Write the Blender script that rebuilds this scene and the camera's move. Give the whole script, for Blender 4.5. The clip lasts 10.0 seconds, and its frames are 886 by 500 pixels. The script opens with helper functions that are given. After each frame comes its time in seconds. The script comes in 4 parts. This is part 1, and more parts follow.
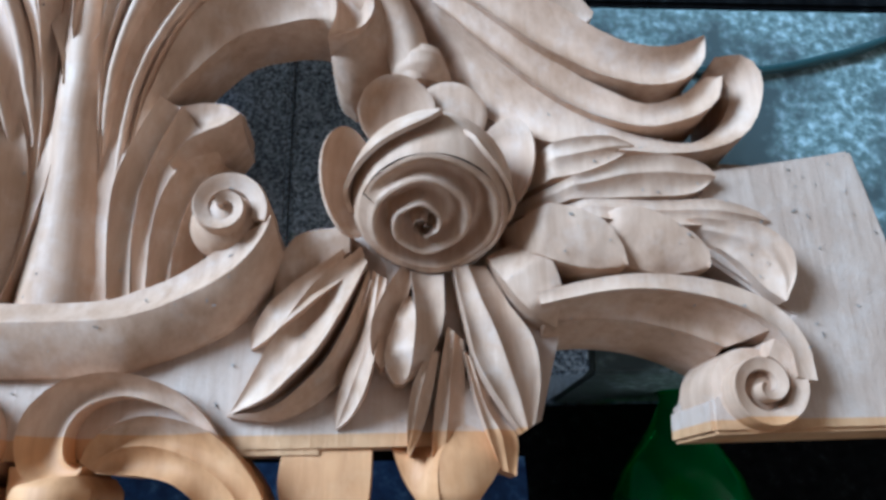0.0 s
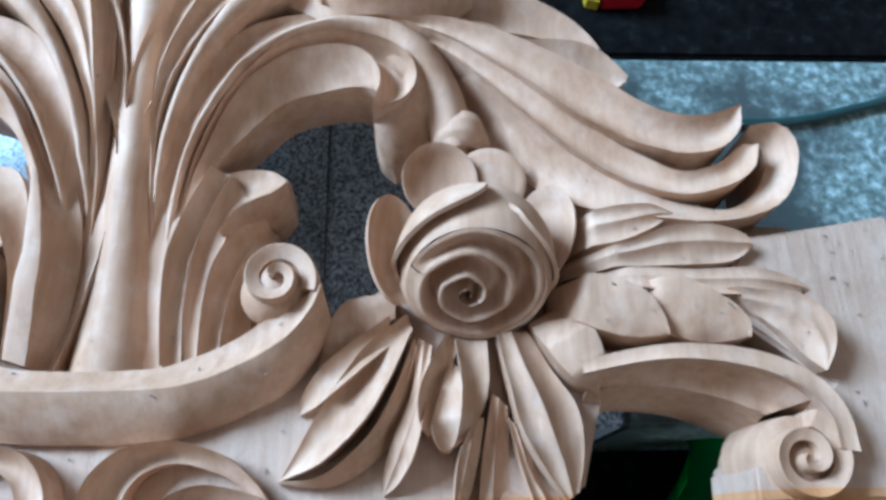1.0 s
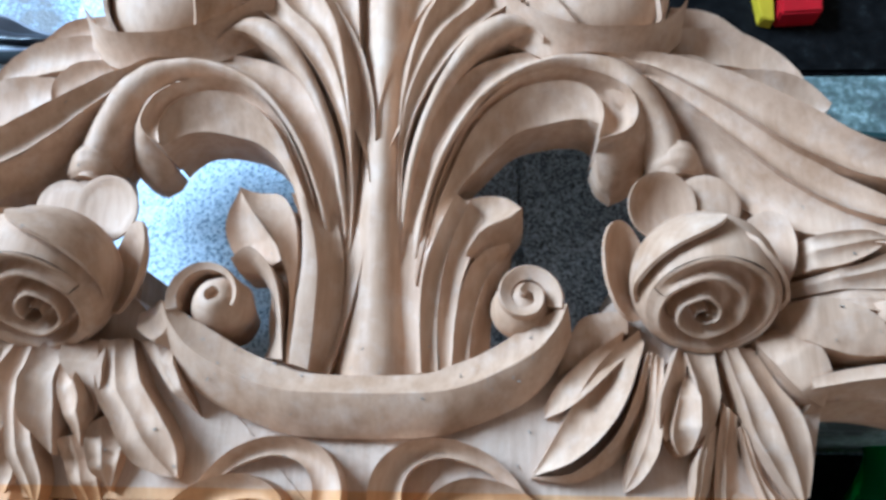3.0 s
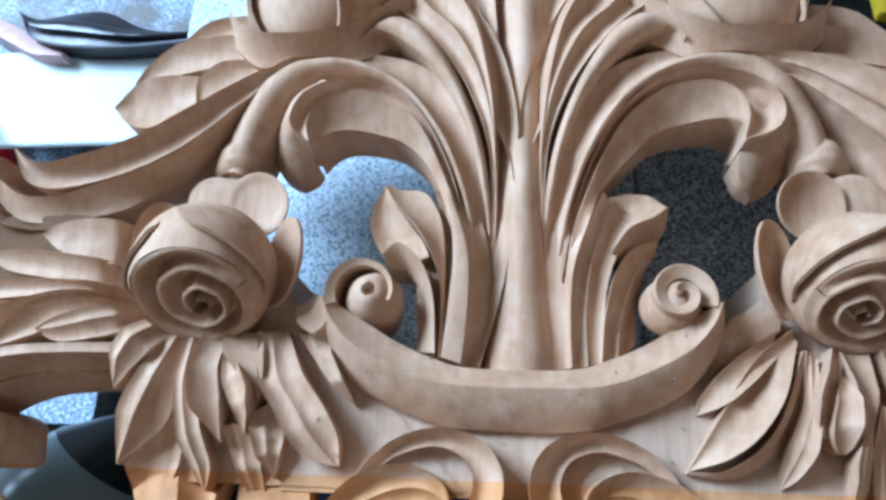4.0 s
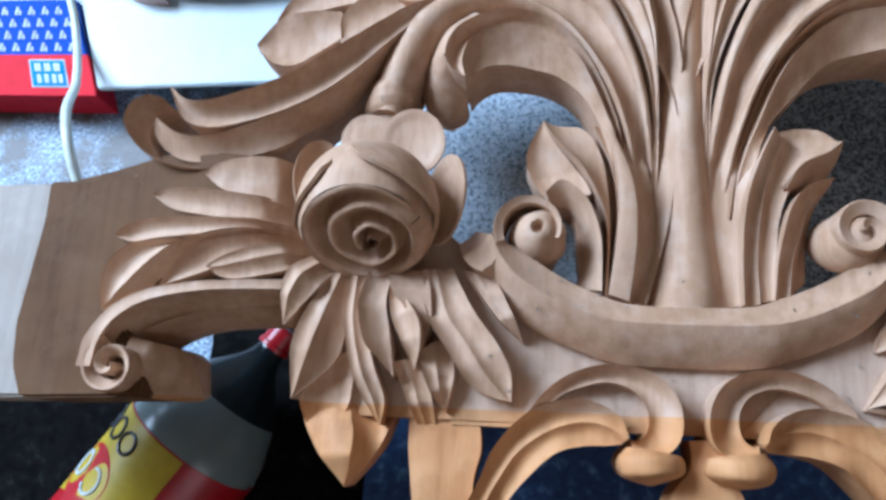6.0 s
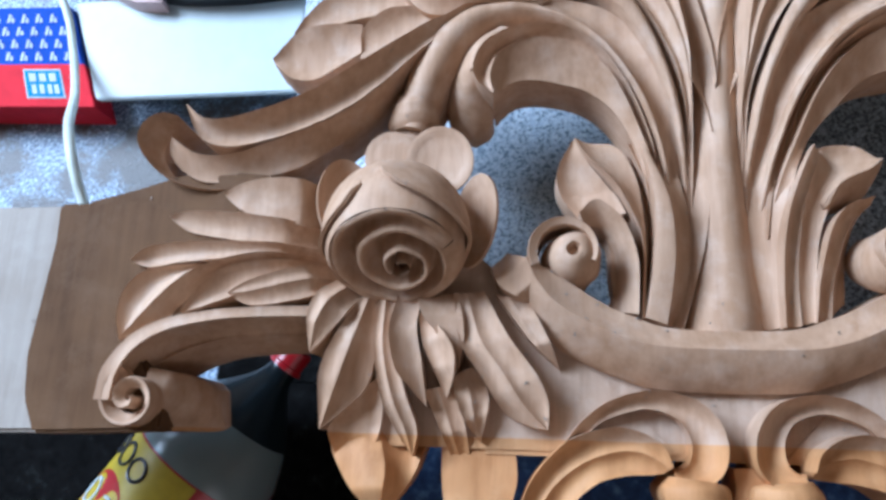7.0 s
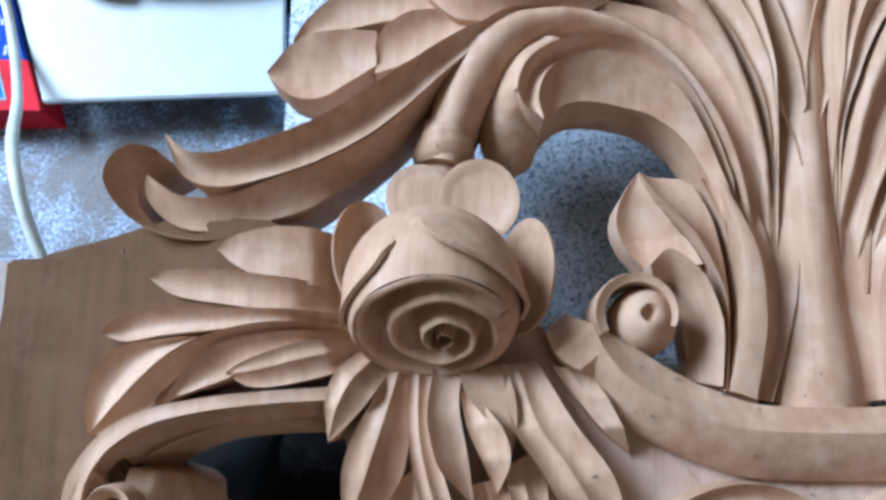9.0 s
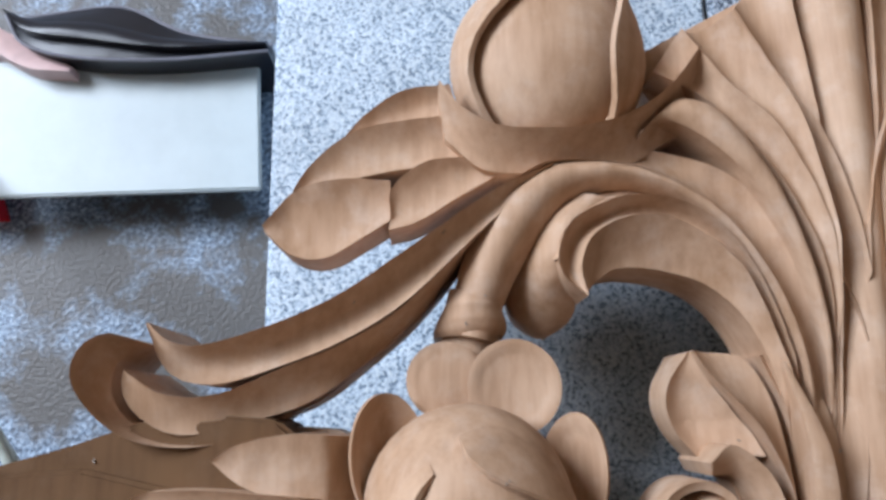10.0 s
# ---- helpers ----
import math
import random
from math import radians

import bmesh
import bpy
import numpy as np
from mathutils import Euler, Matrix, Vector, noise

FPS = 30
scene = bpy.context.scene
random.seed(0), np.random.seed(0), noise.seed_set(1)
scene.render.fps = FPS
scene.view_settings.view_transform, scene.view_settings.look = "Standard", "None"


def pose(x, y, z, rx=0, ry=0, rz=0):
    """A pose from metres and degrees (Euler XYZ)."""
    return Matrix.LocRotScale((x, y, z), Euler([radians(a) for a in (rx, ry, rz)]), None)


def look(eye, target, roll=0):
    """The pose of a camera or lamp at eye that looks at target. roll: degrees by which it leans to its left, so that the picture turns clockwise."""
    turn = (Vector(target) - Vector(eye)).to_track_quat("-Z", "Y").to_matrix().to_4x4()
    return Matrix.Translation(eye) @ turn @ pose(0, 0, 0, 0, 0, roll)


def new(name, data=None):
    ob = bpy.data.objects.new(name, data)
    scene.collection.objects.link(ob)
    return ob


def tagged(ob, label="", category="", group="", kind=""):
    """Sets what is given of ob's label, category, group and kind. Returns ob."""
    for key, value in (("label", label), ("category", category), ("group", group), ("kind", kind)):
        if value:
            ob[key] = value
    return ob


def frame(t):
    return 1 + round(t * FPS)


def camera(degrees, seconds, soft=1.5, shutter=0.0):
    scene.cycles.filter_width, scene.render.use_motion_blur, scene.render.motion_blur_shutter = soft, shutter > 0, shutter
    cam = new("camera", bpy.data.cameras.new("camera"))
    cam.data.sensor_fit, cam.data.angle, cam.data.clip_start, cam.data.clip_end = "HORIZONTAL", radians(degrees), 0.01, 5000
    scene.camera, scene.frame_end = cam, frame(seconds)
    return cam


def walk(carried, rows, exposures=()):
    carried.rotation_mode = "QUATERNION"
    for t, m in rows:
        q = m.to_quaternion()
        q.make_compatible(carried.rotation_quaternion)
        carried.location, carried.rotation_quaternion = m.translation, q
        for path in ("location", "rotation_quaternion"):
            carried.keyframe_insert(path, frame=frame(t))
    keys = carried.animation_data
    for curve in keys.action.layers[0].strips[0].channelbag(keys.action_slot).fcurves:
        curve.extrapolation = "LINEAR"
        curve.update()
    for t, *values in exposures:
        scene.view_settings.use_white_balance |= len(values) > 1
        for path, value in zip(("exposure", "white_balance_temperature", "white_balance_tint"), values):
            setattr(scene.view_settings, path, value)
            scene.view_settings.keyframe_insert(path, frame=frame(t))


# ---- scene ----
cam = camera(63.0, 10.0, soft=3.2)
PATH = [
    (0, 0.1778, -0.1289, 0.4350, 19.74, -3.43, -1.43),
    (0.5, 0.1721, -0.1198, 0.4410, 20.81, -3.42, -1.61),
    (1, 0.1601, -0.1072, 0.4512, 21.12, -2.62, -1.22),
    (1.5, 0.1395, -0.1003, 0.4638, 20.47, -0.98, -0.69),
    (2, 0.1224, -0.1025, 0.4781, 20.82, 0.34, -0.01),
    (3.5, 0.0308, -0.1047, 0.5073, 19.70, 3.69, 1.68),
    (4, -0.0061, -0.1044, 0.5140, 19.26, 4.63, 2.28),
    (4.5, -0.0343, -0.1036, 0.5202, 17.93, 5.55, 2.59),
    (5, -0.0553, -0.1101, 0.5271, 16.88, 5.86, 2.35),
    (5.5, -0.0713, -0.1097, 0.5256, 16.22, 6.22, 2.36),
    (6, -0.0915, -0.1120, 0.5178, 15.01, 6.68, 2.79),
    (7.5, -0.1344, -0.0841, 0.5079, 14.67, 4.92, 1.58),
    (8, -0.1456, -0.0780, 0.5051, 14.13, 4.72, 1.81),
    (8.5, -0.1531, -0.0656, 0.4929, 13.79, 4.41, 1.72),
    (9, -0.1737, -0.0322, 0.4490, 12.49, 2.41, 0.41),
    (9.5, -0.1952, -0.0040, 0.4420, 14.91, 1.20, 1.24),
    (10, -0.2132, 0.0624, 0.4192, 12.96, -1.59, -0.89),
]
walk(cam, [(t, pose(x, y, z, rx, ry, rz)) for t, x, y, z, rx, ry, rz in PATH], exposures=[(0.0, 0.24, 4700, 1), (2.0, 0.34, 4800, 0), (3.5, 0.13, 4950, 1), (4.5, -0.02, 5100, 3), (6.0, -0.16, 5250, 8), (8.5, -0.2, 5400, 10), (9.5, -0.3, 5500, 10), (10.0, -0.54, 6350, 14)])

# ---- light ----
world = bpy.data.worlds.new("world")
scene.world = world
world.use_nodes = True
wn = world.node_tree
sky = wn.nodes.new("ShaderNodeTexSky")
sky.sky_type, sky.sun_disc = "NISHITA", False
sky.sun_elevation, sky.sun_rotation = radians(40), radians(-35)
wn.nodes["Background"].inputs["Strength"].default_value = 0.1
wn.links.new(sky.outputs["Color"], wn.nodes["Background"].inputs["Color"])


def window_light(name, eye, target, size, watts, colour):
    lamp = bpy.data.lights.new(name, "AREA")
    lamp.shape, lamp.size, lamp.size_y, lamp.energy, lamp.color = "RECTANGLE", size[0], size[1], watts, colour
    ob = new(name, lamp)
    ob.matrix_world = look(eye, target)
    return ob


window_light("window_light", (-2.3, 1.25, 1.9), (0.0, 0.02, 0.05), (1.3, 1.1), 232, (0.82, 0.93, 1.06))
# added weak warm fill from the foot side, no real source
window_light("fill_light", (1.3, -2.2, 1.8), (0.1, 0.0, 0.05), (0.9, 1.6), 11, (1.0, 0.86, 0.8))

# ---- materials ----


def material(name, rough=0.6, metal=0.0):
    m = bpy.data.materials.new(name)
    m.use_nodes = True
    nt = m.node_tree
    bsdf = nt.nodes["Principled BSDF"]
    bsdf.inputs["Roughness"].default_value, bsdf.inputs["Metallic"].default_value = rough, metal
    return m, nt, bsdf


def mapping(nt, scale=(1, 1, 1), rot=(0, 0, 0)):
    tc, mp = nt.nodes.new("ShaderNodeTexCoord"), nt.nodes.new("ShaderNodeMapping")
    mp.inputs["Scale"].default_value, mp.inputs["Rotation"].default_value = scale, rot
    nt.links.new(tc.outputs["Object"], mp.inputs["Vector"])
    return mp.outputs["Vector"]


def noise_tex(nt, vec, scale, detail=4.0, rough=0.6):
    n = nt.nodes.new("ShaderNodeTexNoise")
    n.inputs["Scale"].default_value, n.inputs["Detail"].default_value, n.inputs["Roughness"].default_value = scale, detail, rough
    if vec is not None:
        nt.links.new(vec, n.inputs["Vector"])
    return n.outputs["Fac"]


def ramp(nt, fac, stops):
    r = nt.nodes.new("ShaderNodeValToRGB")
    el = r.color_ramp.elements
    while len(el) < len(stops):
        el.new(0.5)
    for e, (p, c) in zip(el, stops):
        e.position, e.color = p, (*c, 1)
    nt.links.new(fac, r.inputs["Fac"])
    return r.outputs["Color"]


def mix(nt, fac, a, b, how="MIX"):
    m = nt.nodes.new("ShaderNodeMix")
    m.data_type, m.blend_type = "RGBA", how
    for value, slot in ((fac, m.inputs[0]), (a, m.inputs[6]), (b, m.inputs[7])):
        if isinstance(value, float):
            slot.default_value = value
        elif isinstance(value, tuple):
            slot.default_value = (*value, 1)
        else:
            nt.links.new(value, slot)
    return m.outputs[2]


def bump(nt, bsdf, height, strength, distance):
    b = nt.nodes.new("ShaderNodeBump")
    b.inputs["Strength"].default_value, b.inputs["Distance"].default_value = strength, distance
    nt.links.new(height, b.inputs["Height"])
    nt.links.new(b.outputs["Normal"], bsdf.inputs["Normal"])


def wood_material(name, light, mid, dark, dust, grain_dir=(1, 0.07, 1), rough=0.62, joint=None, marks=0.22):
    m, nt, bsdf = material(name, rough)
    v = mapping(nt, grain_dir)
    grain = noise_tex(nt, v, 160, 5, 0.65)
    blot = noise_tex(nt, mapping(nt), 17, 3, 0.55)
    col = ramp(nt, blot, [(0.3, dark), (0.5, mid), (0.72, light)])
    col = mix(nt, 0.32, col, ramp(nt, grain, [(0.3, tuple(0.75 * c for c in dark)), (0.6, light)]))
    dusty = ramp(nt, noise_tex(nt, mapping(nt), 46, 6, 0.7), [(0.5, (0, 0, 0)), (0.72, (1, 1, 1))])
    fade = nt.nodes.new("ShaderNodeMath")
    fade.operation, fade.inputs[1].default_value = "MULTIPLY", 0.35
    nt.links.new(dusty, fade.inputs[0])
    col = mix(nt, fade.outputs[0], col, dust)
    if joint is not None:
        # the foot is a second, redder plank glued on along a straight joint
        tc, sep = nt.nodes.new("ShaderNodeTexCoord"), nt.nodes.new("ShaderNodeSeparateXYZ")
        low = nt.nodes.new("ShaderNodeMath")
        low.operation, low.inputs[1].default_value = "LESS_THAN", joint
        nt.links.new(tc.outputs["Object"], sep.inputs[0])
        nt.links.new(sep.outputs["Y"], low.inputs[0])
        col = mix(nt, low.outputs[0], col, mix(nt, 1.0, col, (1.05, 0.8, 0.5), "MULTIPLY"))
    nt.links.new(col, bsdf.inputs["Base Color"])
    bump(nt, bsdf, mix(nt, 0.5, grain, noise_tex(nt, mapping(nt), 420 if marks < 0.3 else 130, 4, 0.7)), marks, 0.0012 if marks < 0.3 else 0.003)
    return m


WOOD = wood_material("carved_wood", (0.565, 0.39, 0.266), (0.455, 0.285, 0.177), (0.345, 0.195, 0.104), (0.62, 0.5, 0.41), joint=-0.0935)
WOOD_RAW = wood_material("sawn_wood", (0.52, 0.385, 0.29), (0.44, 0.31, 0.22), (0.36, 0.235, 0.155), (0.58, 0.48, 0.4), joint=-0.0935, marks=0.5)
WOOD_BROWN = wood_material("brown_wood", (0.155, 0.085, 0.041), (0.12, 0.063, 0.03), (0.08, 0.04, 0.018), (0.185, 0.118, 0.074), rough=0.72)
WOOD_PALE = wood_material("planed_wood", (0.39, 0.345, 0.295), (0.34, 0.29, 0.24), (0.28, 0.23, 0.18), (0.47, 0.43, 0.38))


for dry, gloss in ((WOOD, 0.28), (WOOD_RAW, 0.2), (WOOD_BROWN, 0.12), (WOOD_PALE, 0.3)):
    dry.node_tree.nodes["Principled BSDF"].inputs["Specular IOR Level"].default_value = gloss


def speckled(name, stops, scale, rough, patch=None):
    m, nt, bsdf = material(name, rough)
    v = mapping(nt)
    fine = noise_tex(nt, v, scale, 2, 0.6)
    col = ramp(nt, fine, stops)
    big = noise_tex(nt, v, 9, 5, 0.65)
    if patch:
        col = mix(nt, ramp(nt, big, [(0.45, (0, 0, 0)), (0.56, (1, 1, 1))]), col, patch)
    else:
        col = mix(nt, 0.5, col, ramp(nt, big, [(0.3, (0.3, 0.3, 0.3)), (0.7, (1, 1, 1))]), "MULTIPLY")
    nt.links.new(col, bsdf.inputs["Base Color"])
    bump(nt, bsdf, fine, 0.5, 0.002)
    return m


# lit copy of the stone below: window reflection put into the colour
SLAB_LIT = speckled("lit_slab", [(0.34, (0.14, 0.2, 0.28)), (0.48, (0.54, 0.67, 0.8)), (0.64, (0.8, 0.9, 0.97))], 420, 0.4)
SLAB = speckled("speckled_slab", [(0.36, (0.06, 0.08, 0.11)), (0.5, (0.36, 0.44, 0.54)), (0.66, (0.78, 0.87, 0.95))], 420, 0.4)
FLOOR = speckled("old_floor", [(0.35, (0.05, 0.075, 0.115)), (0.52, (0.22, 0.3, 0.4)), (0.7, (0.5, 0.62, 0.76))], 260, 0.5, patch=(0.085, 0.08, 0.075))
# near-black; also paints the shade on the floor below the carving
DARK_SHEET = speckled("dark_sheet", [(0.3, (0.003, 0.003, 0.003)), (0.6, (0.007, 0.007, 0.007)), (0.8, (0.02, 0.022, 0.021))], 90, 0.5)
DARK_SHEET.node_tree.nodes["Principled BSDF"].inputs["Specular IOR Level"].default_value = 0.04
DARK_SHEET.node_tree.nodes["Principled BSDF"].inputs["Roughness"].default_value = 0.85
PATCHY = speckled("painted_floor", [(0.38, (0.09, 0.125, 0.115)), (0.55, (0.19, 0.25, 0.235)), (0.7, (0.36, 0.44, 0.44))], 130, 0.6, patch=(0.05, 0.065, 0.062))


def plain(name, colour, rough=0.5, vary=0.12, scale=60, metal=0.0):
    m, nt, bsdf = material(name, rough, metal)
    n = noise_tex(nt, mapping(nt), scale, 4, 0.6)
    col = ramp(nt, n, [(0.3, tuple(c * (1 - vary) for c in colour)), (0.7, tuple(min(1, c * (1 + vary)) for c in colour))])
    nt.links.new(col, bsdf.inputs["Base Color"])
    return m


WHITE_CARD = plain("white_card", (0.46, 0.52, 0.53), 0.45, 0.05, 30)
BLUE_CARD = plain("blue_card", (0.01, 0.06, 0.36), 0.7)
RED_CARD = plain("red_card", (0.6, 0.02, 0.035), 0.7)
SKY_CARD = plain("light_blue_card", (0.02, 0.22, 0.55), 0.7)
PRINT = plain("white_print", (0.5, 0.56, 0.6), 0.7)
for card in (BLUE_CARD, RED_CARD, SKY_CARD, PRINT):
    card.node_tree.nodes["Principled BSDF"].inputs["Specular IOR Level"].default_value = 0.12
BLACK = plain("black_plastic", (0.012, 0.013, 0.018), 0.35)
YELLOW = plain("yellow_label", (0.4, 0.3, 0.012), 0.4)
RED_PL = plain("red_plastic", (0.33, 0.006, 0.012), 0.3)
CORD = plain("white_cord", (0.6, 0.66, 0.6), 0.45)
DARK_CORD = plain("dark_cord", (0.02, 0.05, 0.05), 0.4)
BLUE_CLOTH = speckled("blue_cloth", [(0.3, (0.012, 0.035, 0.11)), (0.55, (0.025, 0.07, 0.2)), (0.78, (0.12, 0.22, 0.4))], 90, 0.85)
# for the unseen enclosure: warm tone chosen to tint the bounced fill
WALL = plain("plaster", (0.4, 0.3, 0.21), 0.8)


def glassy(name, colour, rough=0.06):
    m, nt, bsdf = material(name, rough)
    bsdf.inputs["Base Color"].default_value = (*colour, 1)
    bsdf.inputs["Transmission Weight"].default_value, bsdf.inputs["IOR"].default_value = 0.75, 1.4
    return m


GREEN_PET = glassy("green_plastic", (0.02, 0.36, 0.05))
# clear plastic whose sky reflection is put into a paler, cloudier colour
CLEAR_PET = glassy("clear_plastic_sheen", (0.24, 0.3, 0.3), 0.22)
CLEAR_PET.node_tree.nodes["Principled BSDF"].inputs["Transmission Weight"].default_value = 0.4
DARK_PET = glassy("dark_plastic", (0.03, 0.045, 0.055), 0.12)

# ---- mesh tools ----


def finish(bm, sharp=38):
    bmesh.ops.remove_doubles(bm, verts=bm.verts, dist=1e-5)
    bmesh.ops.recalc_face_normals(bm, faces=bm.faces)
    for f in bm.faces:
        f.smooth = True
    for e in bm.edges:
        if len(e.link_faces) == 2 and e.calc_face_angle(0) > radians(sharp):
            e.smooth = False
    return bm


def part(name, bm, mat, parent=None, label=""):
    me = bpy.data.meshes.new(name)
    bm.to_mesh(me)
    bm.free()
    me.materials.append(mat)
    ob = new(name, me)
    if parent is not None:
        ob.parent = parent
        ob.matrix_parent_inverse = parent.matrix_basis.inverted()
    if label:
        tagged(ob, label)
    return ob


def empty(name, at, label, category, **kw):
    ob = new(name)
    ob.empty_display_size = 0.05
    ob.matrix_basis = Matrix.Translation(at)
    return tagged(ob, label, category, **kw)


def spline(pts, n):
    """n points at even steps along a smooth curve through pts."""
    p = np.array(pts, float)
    if len(p) == 2:
        return p[0] + (p[1] - p[0]) * np.linspace(0, 1, n)[:, None]
    q = np.vstack([2 * p[0] - p[1], p, 2 * p[-1] - p[-2]])
    out = []
    for i in range(1, len(q) - 2):
        for s in np.linspace(0, 1, 14, endpoint=False):
            a, b, c, d = q[i - 1], q[i], q[i + 1], q[i + 2]
            out.append(0.5 * (2 * b + (c - a) * s + (2 * a - 5 * b + 4 * c - d) * s**2 + (3 * b - a - 3 * c + d) * s**3))
    out.append(p[-1])
    out = np.array(out)
    far = np.r_[0, np.cumsum(np.linalg.norm(np.diff(out, axis=0), axis=1))]
    return np.stack([np.interp(np.linspace(0, far[-1], n), far, out[:, k]) for k in range(out.shape[1])], 1)


def along(values, n):
    v = np.atleast_1d(np.array(values, float))
    return np.interp(np.linspace(0, 1, n), np.linspace(0, 1, len(v)), v) if len(v) > 1 else np.full(n, v[0])


def warp(x, side):
    """The two halves are carved by hand: the far end of one is a little shorter. Side -2: mirrored as it is."""
    if side == -2:
        return -x
    if side > 0:
        return x
    s = np.clip((x - 0.22) / 0.12, 0, 1)
    return -(x - 0.011 * s * s * (3 - 2 * s))


def loft_mesh(A, B, za, zb, sag, side=1, n=30, m=9, back=None, vein=0.0, lean=1.0, rib=0.0):
    """A solid between two edge lines: the face hollows (sag < 0) or swells (sag > 0) by that part of its width; vein: a raised midline."""
    a, b = spline(A, n), spline(B, n)
    sag = sag * 1.7 if sag < 0 else sag
    ha, hb = along(za, n), along(zb, n)
    back = BACK if back is None else back
    bm, grid = bmesh.new(), []
    for i in range(n):
        w = float(np.linalg.norm(b[i] - a[i]))
        row = []
        for j in range(m):
            u = j / (m - 1)
            p = a[i] * (1 - u) + b[i] * u
            us = u**lean
            h = ha[i] * (1 - u) + hb[i] * u + sag * w * 4 * us * (1 - us) + vein * w * max(0.0, 1 - abs(u - 0.5) * 5)
            if rib:
                v = u / 0.42 if u < 0.42 else (1 - u) / 0.58
                h += rib * w * (v * v * 1.6 - 0.6 * v)
            h += 0.0007 * noise.noise(Vector((p[0] * 75, p[1] * 75, side * 3))) + 0.0004 * noise.noise(Vector((p[0] * 220, p[1] * 220, side * 3)))
            row.append(bm.verts.new((warp(p[0], side), p[1], max(h, back + 0.004))))
        grid.append(row)
    for i in range(n - 1):
        for j in range(m - 1):
            bm.faces.new((grid[i][j], grid[i + 1][j], grid[i + 1][j + 1], grid[i][j + 1]))
    ring = grid[0] + [r[-1] for r in grid[1:-1]] + grid[-1][::-1] + [r[0] for r in grid[-2:0:-1]]
    low = [bm.verts.new((v.co.x, v.co.y, back)) for v in ring]
    k = len(ring)
    for i in range(k):
        bm.faces.new((ring[i], ring[(i + 1) % k], low[(i + 1) % k], low[i]))
    return finish(bm)


def prism(outline, z0, z1, side=1, bevel=0.0):
    bm = bmesh.new()
    lo = [bm.verts.new((warp(x, side) if side else x, y, z0)) for x, y in outline]
    hi = [bm.verts.new((v.co.x, v.co.y, z1)) for v in lo]
    k = len(lo)
    bm.faces.new(hi)
    bm.faces.new(lo[::-1])
    for i in range(k):
        bm.faces.new((lo[i], lo[(i + 1) % k], hi[(i + 1) % k], hi[i]))
    bmesh.ops.recalc_face_normals(bm, faces=bm.faces)
    if bevel:
        bmesh.ops.bevel(bm, geom=[e for e in bm.edges], offset=bevel, segments=2, affect="EDGES")
    return finish(bm, 30)


def box_mesh(size, bevel=0.002):
    bm = bmesh.new()
    bmesh.ops.create_cube(bm, size=1, matrix=Matrix.Translation((0, 0, size[2] / 2)) @ Matrix.Diagonal((*size, 1)))
    bmesh.ops.bevel(bm, geom=bm.edges[:], offset=bevel, segments=2, affect="EDGES")
    return finish(bm)


def tube_mesh(path, radii, sides=14, cap=True):
    pts = np.array(path, float)
    n = len(pts)
    rad = along(radii, n)
    bm, rings = bmesh.new(), []
    up = Vector((0, 0, 1))
    for i in range(n):
        d = Vector(pts[min(i + 1, n - 1)] - pts[max(i - 1, 0)]).normalized()
        s = d.cross(up)
        s = s.normalized() if s.length > 1e-4 else Vector((1, 0, 0))
        t = s.cross(d)
        rings.append([bm.verts.new(Vector(pts[i]) + float(rad[i]) * (math.cos(a) * s + math.sin(a) * t)) for a in np.linspace(0, 2 * math.pi, sides, endpoint=False)])
    for r, q in zip(rings, rings[1:]):
        for j in range(sides):
            bm.faces.new((r[j], r[(j + 1) % sides], q[(j + 1) % sides], q[j]))
    if cap:
        bm.faces.new(rings[0][::-1])
        bm.faces.new(rings[-1])
    return finish(bm)


def lathe_mesh(profile, m=Matrix(), sides=40, wave=None):
    """A turned form: (radius, height) pairs; wave(angle, k) shifts radius and height of ring k."""
    bm, rings = bmesh.new(), []
    for k, (r, h) in enumerate(profile):
        ring = []
        for a in np.linspace(0, 2 * math.pi, sides, endpoint=False):
            fr, dh = wave(a, k) if wave else (1, 0)
            ring.append(bm.verts.new(m @ Vector((r * fr * math.cos(a), r * fr * math.sin(a), h + dh))))
        rings.append(ring)
    for r, q in zip(rings, rings[1:]):
        for j in range(sides):
            bm.faces.new((r[j], r[(j + 1) % sides], q[(j + 1) % sides], q[j]))
    for r in (rings[0], rings[-1]):
        bm.faces.new(r)
    return finish(bm)


def scroll_mesh(centre, r0, turns, start, z0, z1, width, hand=1, side=1, back=None, n=90, inner=0.12, bowl=-0.3):
    """A rolled band seen end on: the spiral's wall has a flat worn rim and a hollow floor that climbs to the middle."""
    back = BACK if back is None else back
    bm, rows = bmesh.new(), []
    for i in range(n):
        f = i / (n - 1)
        a = start + hand * f * turns * 2 * math.pi
        r = r0 * (1 - f) ** 0.9 + r0 * inner * f
        w = width * (1 - 0.55 * f)
        z = z0 + (z1 - z0) * f
        d = (math.cos(a), math.sin(a))
        row = []
        for off, h in ((0, back - z), (0, -0.002), (0.12, 0), (0.3, -0.0005), (0.62, bowl * w * 1.6), (1.0, bowl * w * 2.2), (1.25, back - z)):
            q = max(r - off * w, 0.0004)
            row.append(bm.verts.new((warp(centre[0] + q * d[0], side), centre[1] + q * d[1], z + h)))
        rows.append(row)
    for r, q in zip(rows, rows[1:]):
        for j in range(len(r) - 1):
            bm.faces.new((r[j], q[j], q[j + 1], r[j + 1]))
    for r in (rows[0], rows[-1]):
        bm.faces.new(r)
    return finish(bm)


